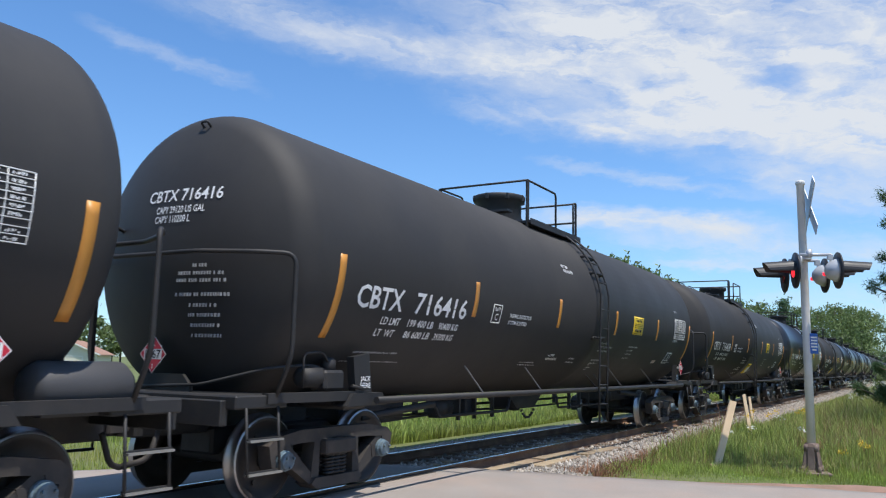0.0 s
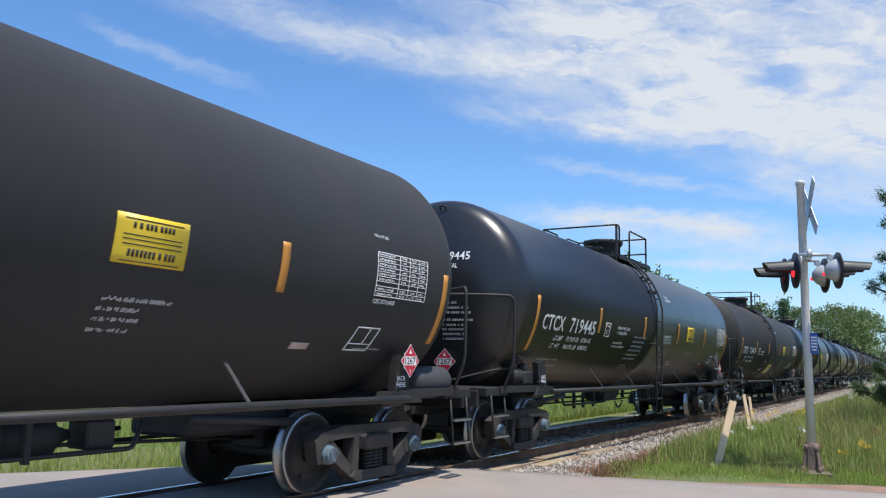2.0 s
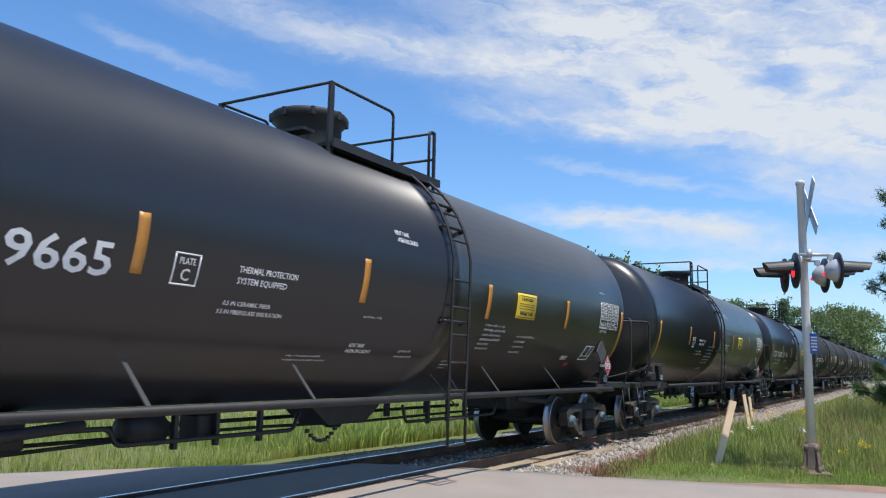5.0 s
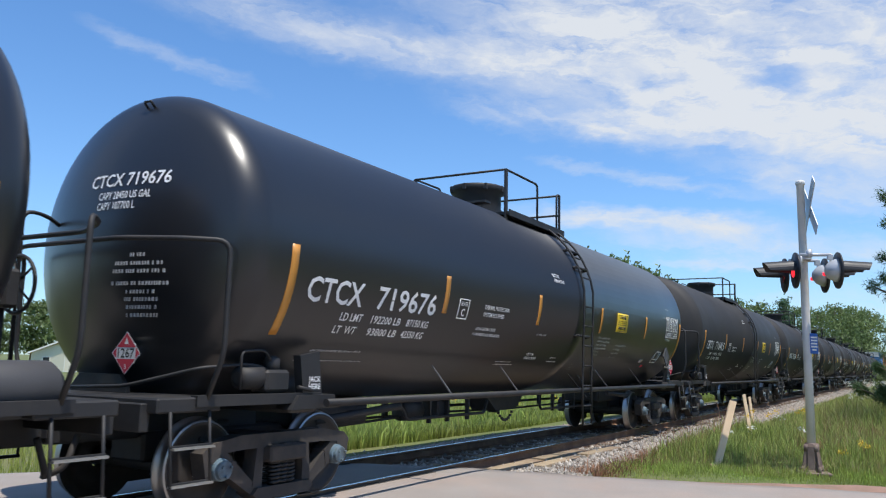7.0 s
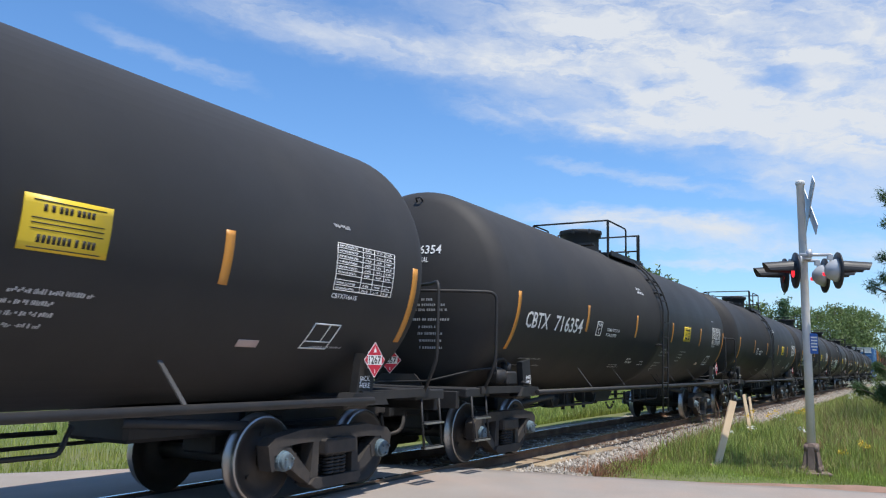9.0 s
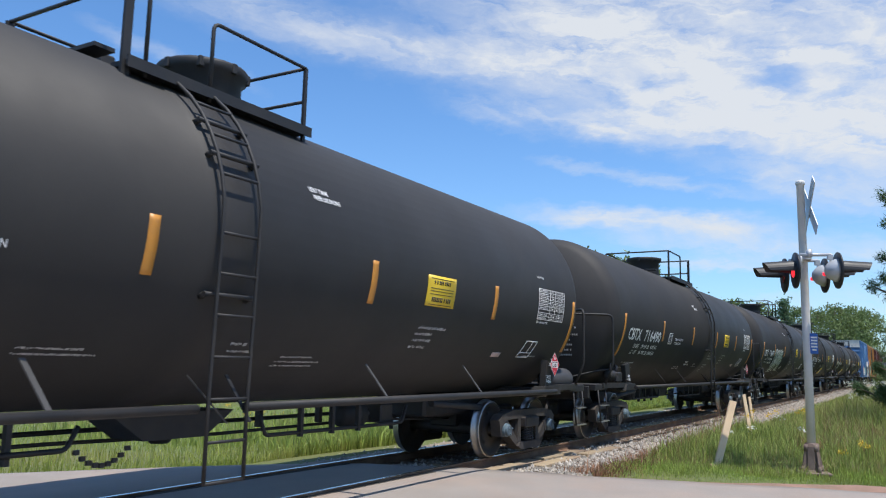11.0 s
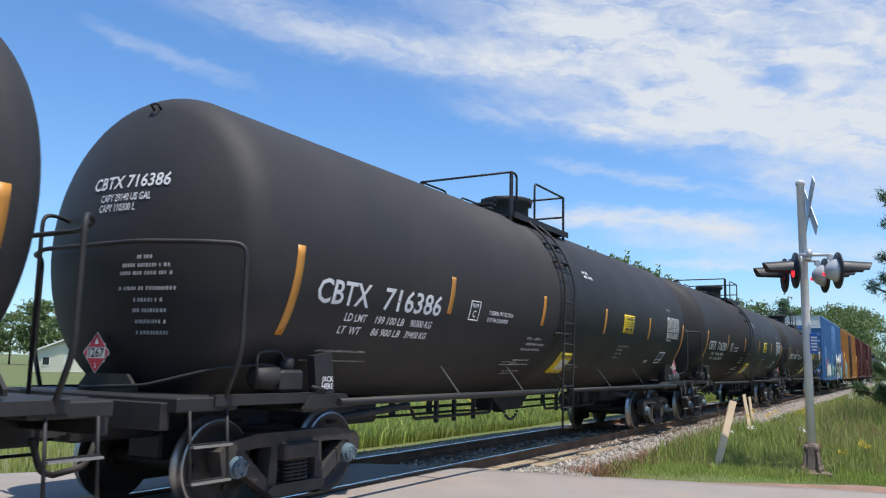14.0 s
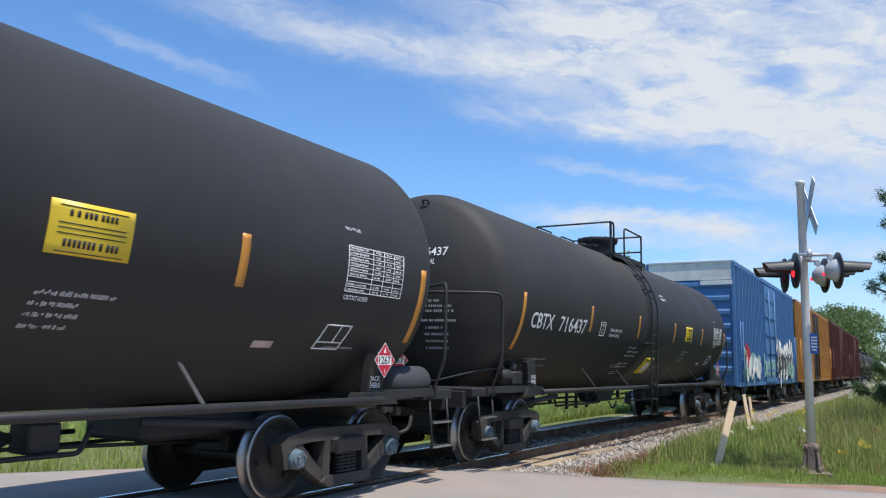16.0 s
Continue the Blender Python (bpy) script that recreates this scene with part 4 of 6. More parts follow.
    def sill(bm, s):
        for s in (s,):
            box(bm, (s * 7.75, 0, 0.92), (2.6, 0.36, 0.42), 0.02)
            box(bm, (s * 8.55, 0, 1.10), (0.72, 2.76, 0.13), 0.015)
            box(bm, (s * 8.92, 0, 1.00), (0.10, 2.5, 0.24), 0.01)
            box(bm, (s * 7.0, 0, 1.05), (0.45, 2.7, 0.16), 0.03)
            for t in (-1, 1):
                prism(bm, [(s * 7.28, 1.16), (s * 6.72, 1.16), (s * 6.62, 1.02), (s * 7.38, 1.02)], t * 1.30, t * 1.52)
                # saddle wing up the tank side, with the jacking pad
                strut(bm, (s * 6.98, t * 1.40, 1.08), (s * 7.06, t * 1.40, 1.58), 0.10, 0.30)
                strut(bm, (s * 8.5, t * 1.36, 1.13), (s * 6.9, t * 1.45, 1.13), 0.09, 0.10)
    frames = {s: part("end_frame", ("sill", s), FRAME, lambda bm, s=s: sill(bm, s), car, "black steel stub sill and end platform") for s in (-1, 1)}

    def jack(bm, s):
        for s in (s,):
            for i, text in enumerate(("JACK", "HERE")):
                vs, fs, w = fit_text(text, 0.055, 0.19)
                made = [bm.verts.new((s * 6.98 + x - w / 2 - 0.0, -1.46, 1.29 - 0.075 * i + y)) for x, y in vs]
                for f in fs:
                    bm.faces.new([made[i2] for i2 in f])
    for s in (-1, 1):
        part("jack_lettering", ("jack", s), WHITE, lambda bm, s=s: jack(bm, s), frames[s], "small white stencilled jacking words")

    def under(bm):
        # bottom outlet, skid and heater piping below the tank
        lathe(bm, [(0.62, 0.10), (0.70, 0.16), (0.95, 0.20)], 14, "z", (0.05, 0, 0))
        prism(bm, [(-0.75, 0.95), (-0.35, 0.68), (0.45, 0.68), (0.85, 0.95)], -0.25, 0.25)
        tube(bm, [(-6.2, 0.35, 0.66), (-1.0, 0.35, 0.66), (1.2, 0.35, 0.62), (6.2, 0.35, 0.66)], 0.022, 6)
        tube(bm, bend([(-5.2, -0.55, 0.86), (-3.9, -0.55, 0.86), (-3.8, -0.55, 0.70), (-1.4, -0.55, 0.70), (-1.3, -0.55, 0.9)], 0.06), 0.025, 6)
        tube(bm, bend([(1.0, -0.5, 0.9), (1.1, -0.5, 0.66), (3.9, -0.5, 0.66), (4.0, -0.5, 0.9)], 0.06), 0.025, 6)
        for u in (-3.1, -2.55, -1.9, 1.7, 2.3, 2.85):
            box(bm, (u, -0.5, 0.78), (0.05, 0.06, 0.34))
        for u in (-2.9, -1.75, 2.0, 3.2):
            box(bm, (u, 0.45, 0.80), (0.07, 0.08, 0.30))
        tube(bm, [(-4.6, 0.6, 0.74), (4.6, 0.6, 0.74)], 0.028, 6)
        for s in (-1, 1):
            box(bm, (s * 5.35, 0, 0.86), (1.5, 0.9, 0.34), 0.04)
            box(bm, (s * 7.0, 0, 0.62), (2.2, 0.5, 0.3), 0.03)
            tube(bm, [(s * 4.3, -0.75, 0.92), (s * 6.1, -0.75, 0.80)], 0.05, 8)
        for k in range(9):
            t = k / 8
            box(bm, (-1.55 + 0.5 * t, -0.9, 0.72 - 0.5 * t * (1 - t)), (0.05, 0.03, 0.04))
    un = part("underside_piping", "under", FRAME, under, car, "black outlet valve and piping under the tank")

    def brakes(bm):
        lathe(bm, [(-0.34, 0.05), (-0.32, 0.15), (0.10, 0.17), (0.14, 0.10), (0.30, 0.04)], 14, "x", (3.1 if flip else -3.2, -0.25, 0.80))
        box(bm, (3.6 if flip else -2.6, -0.3, 0.80), (0.30, 0.30, 0.26), 0.02)
        tube(bm, [((3.2 if flip else -3.2), -0.25, 0.72), ((6.0 if flip else -6.0), -0.1, 0.60)], 0.02, 6)
    part("brake_cylinder", ("brakes", flip), FRAME, brakes, car, "dull black brake cylinder and rod")

    if flip:
        def tank(bm):
            lathe(bm, [(-0.46, 0.05), (-0.43, 0.15), (-0.36, 0.205), (0.36, 0.205), (0.43, 0.15), (0.46, 0.05)], 20, "x", (8.05, -1.14, 1.26))
            box(bm, (8.05, -1.14, 1.07), (0.7, 0.2, 0.06))
        part("air_reservoir", "reservoir", material_once("reservoir_grey", (0.055, 0.054, 0.056)), tank, car, "dark grey cylindrical air reservoir")

    if flip:
        def brake_wheel(bm):
            ring = [(8.99, 0.30 + 0.27 * math.cos(t), 2.15 + 0.27 * math.sin(t)) for t in (2 * math.pi * k / 24 for k in range(25))]
            tube(bm, ring, 0.018, 6)
            for k in range(5):
                t = k * 1.2566
                tube(bm, [(8.97, 0.30, 2.15), (8.99, 0.30 + 0.27 * math.cos(t), 2.15 + 0.27 * math.sin(t))], 0.012, 5)
            tube(bm, [(8.70, 0.30, 2.15), (8.99, 0.30, 2.15)], 0.03, 8)
            box(bm, (8.86, 0.30, 2.10), (0.16, 0.30, 0.36), 0.03)
            tube(bm, [(8.86, 0.30, 2.0), (8.86, 0.30, 1.1)], 0.03, 6)
        part("hand_brake", "brake_wheel", FRAME, brake_wheel, car, "black spoked hand brake wheel at the end")

    def valve(bm):
        box(bm, (-7.48, -1.30, 1.30), (0.34, 0.24, 0.22), 0.03)
        lathe(bm, [(-0.20, 0.05), (-0.17, 0.11), (0.10, 0.12), (0.16, 0.07), (0.24, 0.03)], 14, "x", (-7.72, -1.28, 1.33))
        lathe(bm, [(1.38, 0.09), (1.52, 0.085), (1.55, 0.04)], 12, "z", (-7.45, -1.28, 0))
        tube(bm, bend([(-8.62, 0.35, 1.20), (-8.60, -0.55, 1.24), (-8.25, -1.15, 1.42), (-7.75, -1.30, 1.46), (-7.50, -1.30, 1.40)], 0.10), 0.018, 6)
        tube(bm, bend([(-7.95, -1.36, 1.22), (-7.95, -1.36, 1.58), (-7.62, -1.34, 1.60), (-7.45, -1.32, 1.45)], 0.07), 0.014, 6)
        tube(bm, [(-7.25, -1.47, 1.24), (-7.05, -1.50, 1.20)], 0.02, 6)
    part("brake_valve", "brake_valve", FRAME, valve, car, "black brake valve and bent air pipes")

    def lug(bm):
        tube(bm, bend([(0, -0.05, 0.0), (-0.05, -0.05, 0.05), (-0.05, 0.05, 0.05), (0, 0.05, 0.0)], 0.02), 0.014, 6)
    for sd in (-1, 1):
        part("lifting_lug", "lug", FRAME, lug, sh, "small steel lug near the crown of the head", pose(sd * ((NECK if sd < 0 else TAIL) + half + head_reach(1.43)), -0.17, ZC + 1.42, 0, 0, 0 if sd < 0 else 180))

    # end railings, grab irons and steps
    for s in (-1, 1):
        def railing(bm, s=s):
            u = s * 8.50
            near, out = s * 8.38, s * 8.92
            tube(bm, bend([(near, -1.38, 1.12), (near, -1.57, 1.55), (near, -1.57, 2.57), (s * 8.66, -1.28, 2.57), (out, -0.72, 2.57), (out, 0.72, 2.57), (s * 8.66, 1.28, 2.57), (near, 1.57, 2.57), (near, 1.57, 1.55), (near, 1.38, 1.12)], 0.13), 0.024, 8)
            tube(bm, bend([(s * 8.94, 0.72, 1.12), (s * 8.96, 0.72, 2.93), (s * 8.70, 0.76, 2.93), (s * 8.45, 0.85, 2.85)], 0.12), 0.022, 6)
            box(bm, (u, 0, 1.14), (0.5, 2.4, 0.04))
        part("end_railing", ("railing", s), FRAME, railing, car, "bent black pipe handrail at the end")
        for t in (-1, 1):
            def step(bm, s=s, t=t):
                for du in (-0.22, 0.22):
                    tube(bm, [(s * 8.55 + du, t * 1.38, 1.05), (s * 8.55 + du, t * 1.44, 0.42)], 0.016, 6)
                box(bm, (s * 8.55, t * 1.42, 0.75), (0.46, 0.03, 0.03))
                box(bm, (s * 8.55, t * 1.42, 0.44), (0.46, 0.03, 0.03))
            st = part("step", ("step", s, t), FRAME, step, car, "hanging step")
            for z in (0.43, 0.74):
                def tread(bm, s=s, t=t, z=z):
                    box(bm, (s * 8.55, t * 1.44, z), (0.46, 0.06, 0.02))
                part("tread", ("tread", s, t, z), STEEL, tread, st, "bright worn step tread")

        def coupler(bm, s=s):
            tube(bm, [(s * 8.9, 0, 0.88), (s * (pull - 0.22), 0, 0.88)], 0.085, 8)
            box(bm, (s * (pull - 0.12), 0.03, 0.88), (0.26, 0.24, 0.28), 0.04)
            box(bm, (s * (pull - 0.02), -0.07, 0.88), (0.16, 0.12, 0.28), 0.03)
            tube(bm, bend([(s * 8.9, -0.35, 0.80), (s * 9.0, -0.35, 0.52), (s * pull, -0.2, 0.45)], 0.1), 0.03, 6)
        part("coupler", ("coupler", s, gloss), CAST, coupler, car, "rusty cast coupler and hose")

    # side ladder
    def stiles(bm):
        for du in (-0.23, 0.23):
            pts = [(lad + du, -1.68, 0.45), (lad + du, -1.68, 1.2), (lad + du, -1.72, 2.5)]
            for k in range(1, 9):
                a = k * 0.135
                pts.append((lad + du, -(R + 0.10) * math.cos(a), ZC + (R + 0.10) * math.sin(a)))
            tube(bm, pts, 0.020, 6)
        strut(bm, (lad - 0.23, -1.40, 1.36), (lad + 0.02, -1.66, 0.95), 0.05, 0.012)
        strut(bm, (lad + 0.23, -1.40, 1.36), (lad + 0.30, -1.66, 0.95), 0.05, 0.012)
    ld = part("ladder", ("stiles", flip), FRAME, stiles, car, "narrow black steel side ladder")
    for y, z in [(-1.68, 0.46), (-1.68, 0.80), (-1.68, 1.16), (-1.69, 1.52), (-1.70, 1.88), (-1.71, 2.24), (-1.71, 2.60)] + [(-(R + 0.10) * math.cos(a), ZC + (R + 0.10) * math.sin(a)) for a in (0.28, 0.52, 0.76, 0.98)]:
        def rung(bm):
            tube(bm, [(-0.23, 0, 0), (0.23, 0, 0)], 0.015, 6)
        part("rung", "rung", FRAME, rung, ld, "", Matrix.Translation((lad, y, z)))
    for a in (0.62, 0.40, -0.35):
        def bracket(bm):
            tube(bm, [(-0.30, 0, 0), (0.30, 0, 0)], 0.022, 6)
            for du in (-0.27, 0.27):
                tube(bm, [(du, 0, 0), (du, 0.08, -0.02)], 0.03, 6)
        part("ladder_bracket", "bracket", FRAME, bracket, ld, "", Matrix.Translation((lad, -(R + 0.08) * math.cos(a), ZC + (R + 0.08) * math.sin(a))))

    # service platform, railings and valve housing
    def deck(bm):
        for y in (-0.88, 0.88):
            box(bm, (-0.20, y, 4.10), (2.46, 0.26, 0.05))
            box(bm, (-0.20, y + math.copysign(0.13, y), 4.10), (2.50, 0.02, 0.11))
        for x in (-1.36, 0.98):
            box(bm, (x, 0, 4.34), (0.22, 1.1, 0.04))
        for x in (-1.3, -0.4, 0.9):
            for y in (-0.80, 0.80):
                box(bm, (x, y, 4.05), (0.07, 0.07, 0.16))
    dk = part("platform", "deck", FRAME, deck, car, "black grated service platform on the tank's crown")
    top, a, b = 4.87, -1.42, 1.00
    if flip:
        runs = [[(-0.42, -0.93, 4.03), (-0.42, -0.93, top), (b, -0.93, top)], [(a, -0.93, top), (a + 0.22, -0.93, top), (a + 0.22, -0.93, 4.03)]]
    else:
        runs = [[(a, -0.93, top), (-0.08, -0.93, top), (-0.08, -0.93, 4.03)], [(b, -0.93, top), (b - 0.14, -0.93, top), (b - 0.14, -0.93, 4.03)]]
    runs += [[(a, -0.93, top), (a, 0.93, top)], [(b, -0.93, top), (b, 0.93, top)], [(a, 0.93, top), (a + 0.9, 0.93, top), (a + 0.9, 0.93, 4.03)], [(b, 0.93, top), (b - 0.9, 0.93, top), (b - 0.9, 0.93, 4.03)],
             [(b, -0.93, 4.47), (b, 0.93, 4.47)]]
    for i, run in enumerate(runs):
        def hoop(bm, run=run):
            tube(bm, bend(run, 0.09) if len(run) > 2 else run, 0.021, 8)
        part("guard_rail", ("hoop", flip, i), FRAME, hoop, dk, "black tubular guard rail")
    for x in (a, b):
        for y in (-0.93, 0.93):
            def post(bm, x=x):
                box(bm, (0, 0, 4.43), (0.045 if x == b else 0.085, 0.035, 0.88))
            part("guard_post", ("post", x), FRAME, post, dk, "", Matrix.Translation((x, y, 0)))
    hx = 0.30 if flip else -0.72

    def housing(bm):
        lathe(bm, [(4.05, 0.46), (4.25, 0.44), (4.60, 0.44), (4.65, 0.50), (4.73, 0.52), (4.76, 0.50), (4.78, 0.10)], 24, "z", (hx, 0, 0))
        for k in range(8):
            t = k * math.pi / 4
            box(bm, (hx + 0.49 * math.cos(t), 0.49 * math.sin(t), 4.70), (0.07, 0.07, 0.12), 0.01)
    part("valve_housing", ("housing", flip), FRAME, housing, car, "dull black round valve housing with a lid")

    def manway(bm):
        mx = -0.62 if flip else 0.35
        lathe(bm, [(4.1, 0.24), (4.38, 0.24), (4.40, 0.29), (4.45, 0.29), (4.49, 0.12)], 18, "z", (mx, 0.15, 0))
        tube(bm, [(mx - 0.4, 0.1, 4.42), (mx + 0.1, 0.1, 4.50)], 0.03, 6)
        box(bm, (mx - 0.42, -0.1, 4.34), (0.16, 0.16, 0.22), 0.02)
    part("manway", ("manway", flip), FRAME, manway, car, "black bolted manway cover")

    truck(car, -6.98)
    truck(car, 6.98)
    return car


ONCE = {}


def material_once(name, base):
    if name not in ONCE:
        ONCE[name] = material(name, base, 0.6, vary=0.15, bump=0.001)
    return ONCE[name]


# ---- boxcars ----
def boxcar(at, paint, length, label, door_mat, white_top=False, tags=(), ribs=True, height=5.3):
    car = thing("boxcar", label, "boxcar", "boxcars of the train", at=at)
    h = length / 2
    key = (label, length)

    def body(bm):
        box(bm, (0, 0, (height + 0.95) / 2), (length, 3.06, height - 0.95), 0.02)
        for s in (-1, 1):
            # corrugated ends
            for k in range(7):
                z = 1.35 + 0.5 * k
                if z < (4.5 if white_top else 5.0):
                    prism(bm, [(s * h, z), (s * (h + 0.07), z + 0.10), (s * (h + 0.07), z + 0.22), (s * h, z + 0.34)], -1.4, 1.4)
            for t in (-1, 1):
                box(bm, (s * (h + 0.03), t * 1.52, (height + 0.95) / 2), (0.10, 0.10, height - 0.95))
        for t in (-1, 1):
            box(bm, (0, t * 1.55, 1.0), (length, 0.10, 0.16))
            box(bm, (0, t * 1.55, height - 0.06), (length + 0.06, 0.10, 0.14))
    bd = part("body", ("boxbody", *key), paint, body, car)

    def roof(bm):
        prism(bm, [(-h - 0.1, height), (h + 0.1, height), (h + 0.1, height + 0.06), (-h - 0.1, height + 0.06)], -1.56, 1.56)
    part("roof", ("boxroof", *key), ALU if white_top else MAROON, roof, car, "ribbed sheet roof")

    def rib(bm):
        prism(bm, [(-0.10, 1.08), (0.10, 1.08), (0.10, height - 0.12), (-0.10, height - 0.12)], -0.05, 0.05)
        prism(bm, [(-0.05, 1.08), (0.05, 1.08), (0.05, height - 0.12), (-0.05, height - 0.12)], -0.09, 0.09)
    if ribs:
        n = int(length / 0.62)
        for i in range(n):
            x = -h + 0.35 + (length - 0.7) * i / (n - 1)
            if abs(x + 0.2) < 1.75:
                continue
            for t in (-1, 1):
                part("rib", ("rib", label), paint, rib, bd, "", Matrix.Translation((x, t * 1.56, 0)))
    for t in (-1, 1):
        def door(bm):
            box(bm, (0, 0, (height + 0.9) / 2 - 0.05), (3.1, 0.10, height - 1.25), 0.01)
            for k in range(5):
                box(bm, (0, -0.06, 1.5 + k * 0.75), (3.0, 0.05, 0.10))
            for x in (-0.75, 0.75):
                tube(bm, [(x, -0.10, 1.2), (x, -0.10, height - 0.4)], 0.03, 6)
        part("door", ("boxdoor", *key), door_mat, door, car, "sliding steel door with locking bars", pose(-0.2, t * 1.60, 0, 0, 0, 0 if t < 0 else 180))
    if white_top:
        def band(bm):
            box(bm, (-h - 0.055, 0, height - 0.31), (0.03, 3.14, 0.62))
            box(bm, (-h - 0.075, -0.95, height - 0.72), (0.03, 1.1, 0.16))
        part("end_band", ("band", *key), BOXWHITE, band, bd, "chalky white band on the end")
    for i, (x, z, w, hh, m) in enumerate(tags):
        def spray(bm, x=x, z=z, w=w, hh=hh, i=i):
            r = random.Random(20 + i)
            y0 = -1.664 - 0.004 * i
            for k in range(max(2, int(w / 0.42))):
                cx = x - w / 2 + (k + 0.5) * w / max(2, int(w / 0.42))
                cz, a1, b1 = z + r.uniform(-0.12, 0.12) * hh, r.uniform(0.16, 0.30), hh * r.uniform(0.32, 0.55)
                n, lean, ph = 14, r.uniform(-0.25, 0.35), r.uniform(0, 3)
                ring = []
                for q in range(n):
                    t = 2 * math.pi * q / n
                    f = 1 + 0.25 * math.sin(3 * t + ph)
                    ring.append((cx + a1 * f * math.cos(t) + lean * b1 * math.sin(t), cz + b1 * f * math.sin(t)))
                out = [bm.verts.new((px, y0, pz)) for px, pz in ring]
                inn = [bm.verts.new((cx + (px - cx) * 0.45, y0, cz + (pz - cz) * 0.55)) for px, pz in ring]
                back = [bm.verts.new((px, -1.655, pz)) for px, pz in ring]
                for q in range(n):
                    p2 = (q + 1) % n
                    bm.faces.new((out[q], out[p2], inn[p2], inn[q]))
                    bm.faces.new((back[q], back[p2], out[p2], out[q]))
                if k % 2:
                    bm.faces.new(inn)
        part("spray_painting", ("spray", i, *key), m, spray, bd, "patch of spray-painted shapes")
    for s in (-1, 1):
        def lad(bm, s=s):
            for du in (0.0, 0.42):
                tube(bm, [(s * (h - 0.10 - du), -1.70, 0.55), (s * (h - 0.10 - du), -1.70, 3.2)], 0.016, 5)
            for k in range(7):
                tube(bm, [(s * (h - 0.10), -1.70, 0.6 + 0.42 * k), (s * (h - 0.52), -1.70, 0.6 + 0.42 * k)], 0.014, 5)
        part("ladder", ("boxlad", s, *key), paint, lad, car, "steel corner ladder")

        def end(bm, s=s):
            box(bm, (s * (h - 1.0), 0, 0.88), (2.6, 0.5, 0.3))
            tube(bm, [(s * h, 0, 0.88), (s * (h + 0.85), 0, 0.88)], 0.09, 8)
        part("coupler", ("boxcoupler", s, *key), CAST, end, car, "cast coupler and draft sill")
    box_sill = ("boxsill", *key)

    def sill(bm):
        box(bm, (0, 0, 0.86), (length - 1, 0.6, 0.3))
        for x in (-3, -1, 1.5, 3.2):
            box(bm, (x, -0.8, 0.82), (0.5, 0.5, 0.3), 0.02)
    part("underframe", box_sill, FRAME, sill, car)
    truck(car, -h + 1.9)
    truck(car, h - 1.9)
    return car


# ---- the train ----
CARS = []
W = {"416": ("199 400", "90400", "86 600", "39300"), "428": ("199 500", "90500", "86 500", "39200"), "445": ("191900", "87000", "94100", "42700"),
     "478": ("199200", "90300", "86300", "39400"), "676": ("192200", "87150", "93800", "42550"), "415": ("199 300", "90400", "86 700", "39300"),
     "490": ("199 100", "90300", "86 900", "39400"), "479": ("199 100", "90300", "86 900", "39400"), "386": ("199 100", "90300", "86 900", "39400"), "350": ("199 100", "90300", "86 900", "39400")}
GALLONS = ("29140", "110300")
ROLL_CALL = [  # number, owner, capacity, flip, graffiti, heater, vented
    ("", "CBTX", GALLONS, True, False, False, False), ("716416", "CBTX", ("29120", "110200"), False, False, False, False), ("716428", "CBTX", GALLONS, True, False, False, True),
    ("719445", "CTCX", ("28450", "107700"), True, False, True, False), ("716478", "CBTX", GALLONS, True, False, False, True), ("719665", "CTCX", ("28450", "107700"), False, False, False, False),
    ("", "CTCX", ("28450", "107700"), True, False, True, False), ("719676", "CTCX", ("28450", "107700"), False, False, False, False), ("716415", "CBTX", GALLONS, False, False, False, False),
    ("716354", "CBTX", ("29120", "110200"), False, False, False, False), ("", "CBTX", GALLONS, True, False, False, False), ("716490", "CBTX", GALLONS, False, False, False, False),
    ("716479", "CBTX", GALLONS, False, True, False, False), ("716386", "CBTX", GALLONS, True, False, False, True), ("716350", "CBTX", GALLONS, True, False, False, True),
    ("716437", "CBTX", GALLONS, True, False, False, True)]


def build_train():
    s = 6.71 - 3.05 - 15.40          # first amber stripe of the leading car at the start
    for number, owner, gal, flip, graf, heat, vent in ROLL_CALL:
        half = 7.57 if owner == "CTCX" else 7.70
        x = s + half
        car = tank_car(Matrix.Translation((x, 0, 0)), "tank_car", number, owner, gal, W.get(number[3:]), flip, graf, heat, vent)
        CARS.append((car, x))
        s += 2 * half + 3.05
    x0 = s - 3.05 / 2                # coupling behind the last black tank car
    gap = 0.95
    for length, mat, label, door, white, tags in (
            (15.5, BLUE, "blue ribbed steel boxcar with a white end band and spray paint", BLUE, True, ((-5.2, 1.70, 3.6, 1.1, TEAL), (-4.9, 1.65, 3.0, 0.9, BOXWHITE), (-6.2, 2.1, 0.8, 0.9, RED), (-1.0, 1.6, 3.0, 0.8, TEAL), (3.6, 1.95, 5.6, 1.7, BOXWHITE), (3.6, 1.85, 5.0, 1.1, INK), (5.6, 1.5, 2.4, 0.7, TEAL))),
            (18.6, OCHRE, "ochre yellow steel boxcar with a dark door", DARKDOOR, False, ((-6.5, 1.8, 2.4, 1.4, TEAL),)),
            (18.6, MAROON, "oxide red steel boxcar", MAROON, False, ()),
            (15.5, MAROON, "oxide red ribbed boxcar far down the train", MAROON, False, ())):
        x = x0 + gap + length / 2
        CARS.append((boxcar(Matrix.Translation((x, 0, 0)), mat, length, label, door, white, tags), x))
        x0 = x + length / 2 + gap
    for _ in range(3):
        x = x0 + 9.225
        CARS.append((tank_car(Matrix.Translation((x, 0, 0)), "tank_car", "", "CBTX", GALLONS, None, False), x))
        x0 += 18.45


# ---- crossing signal ----
FLASHERS = []


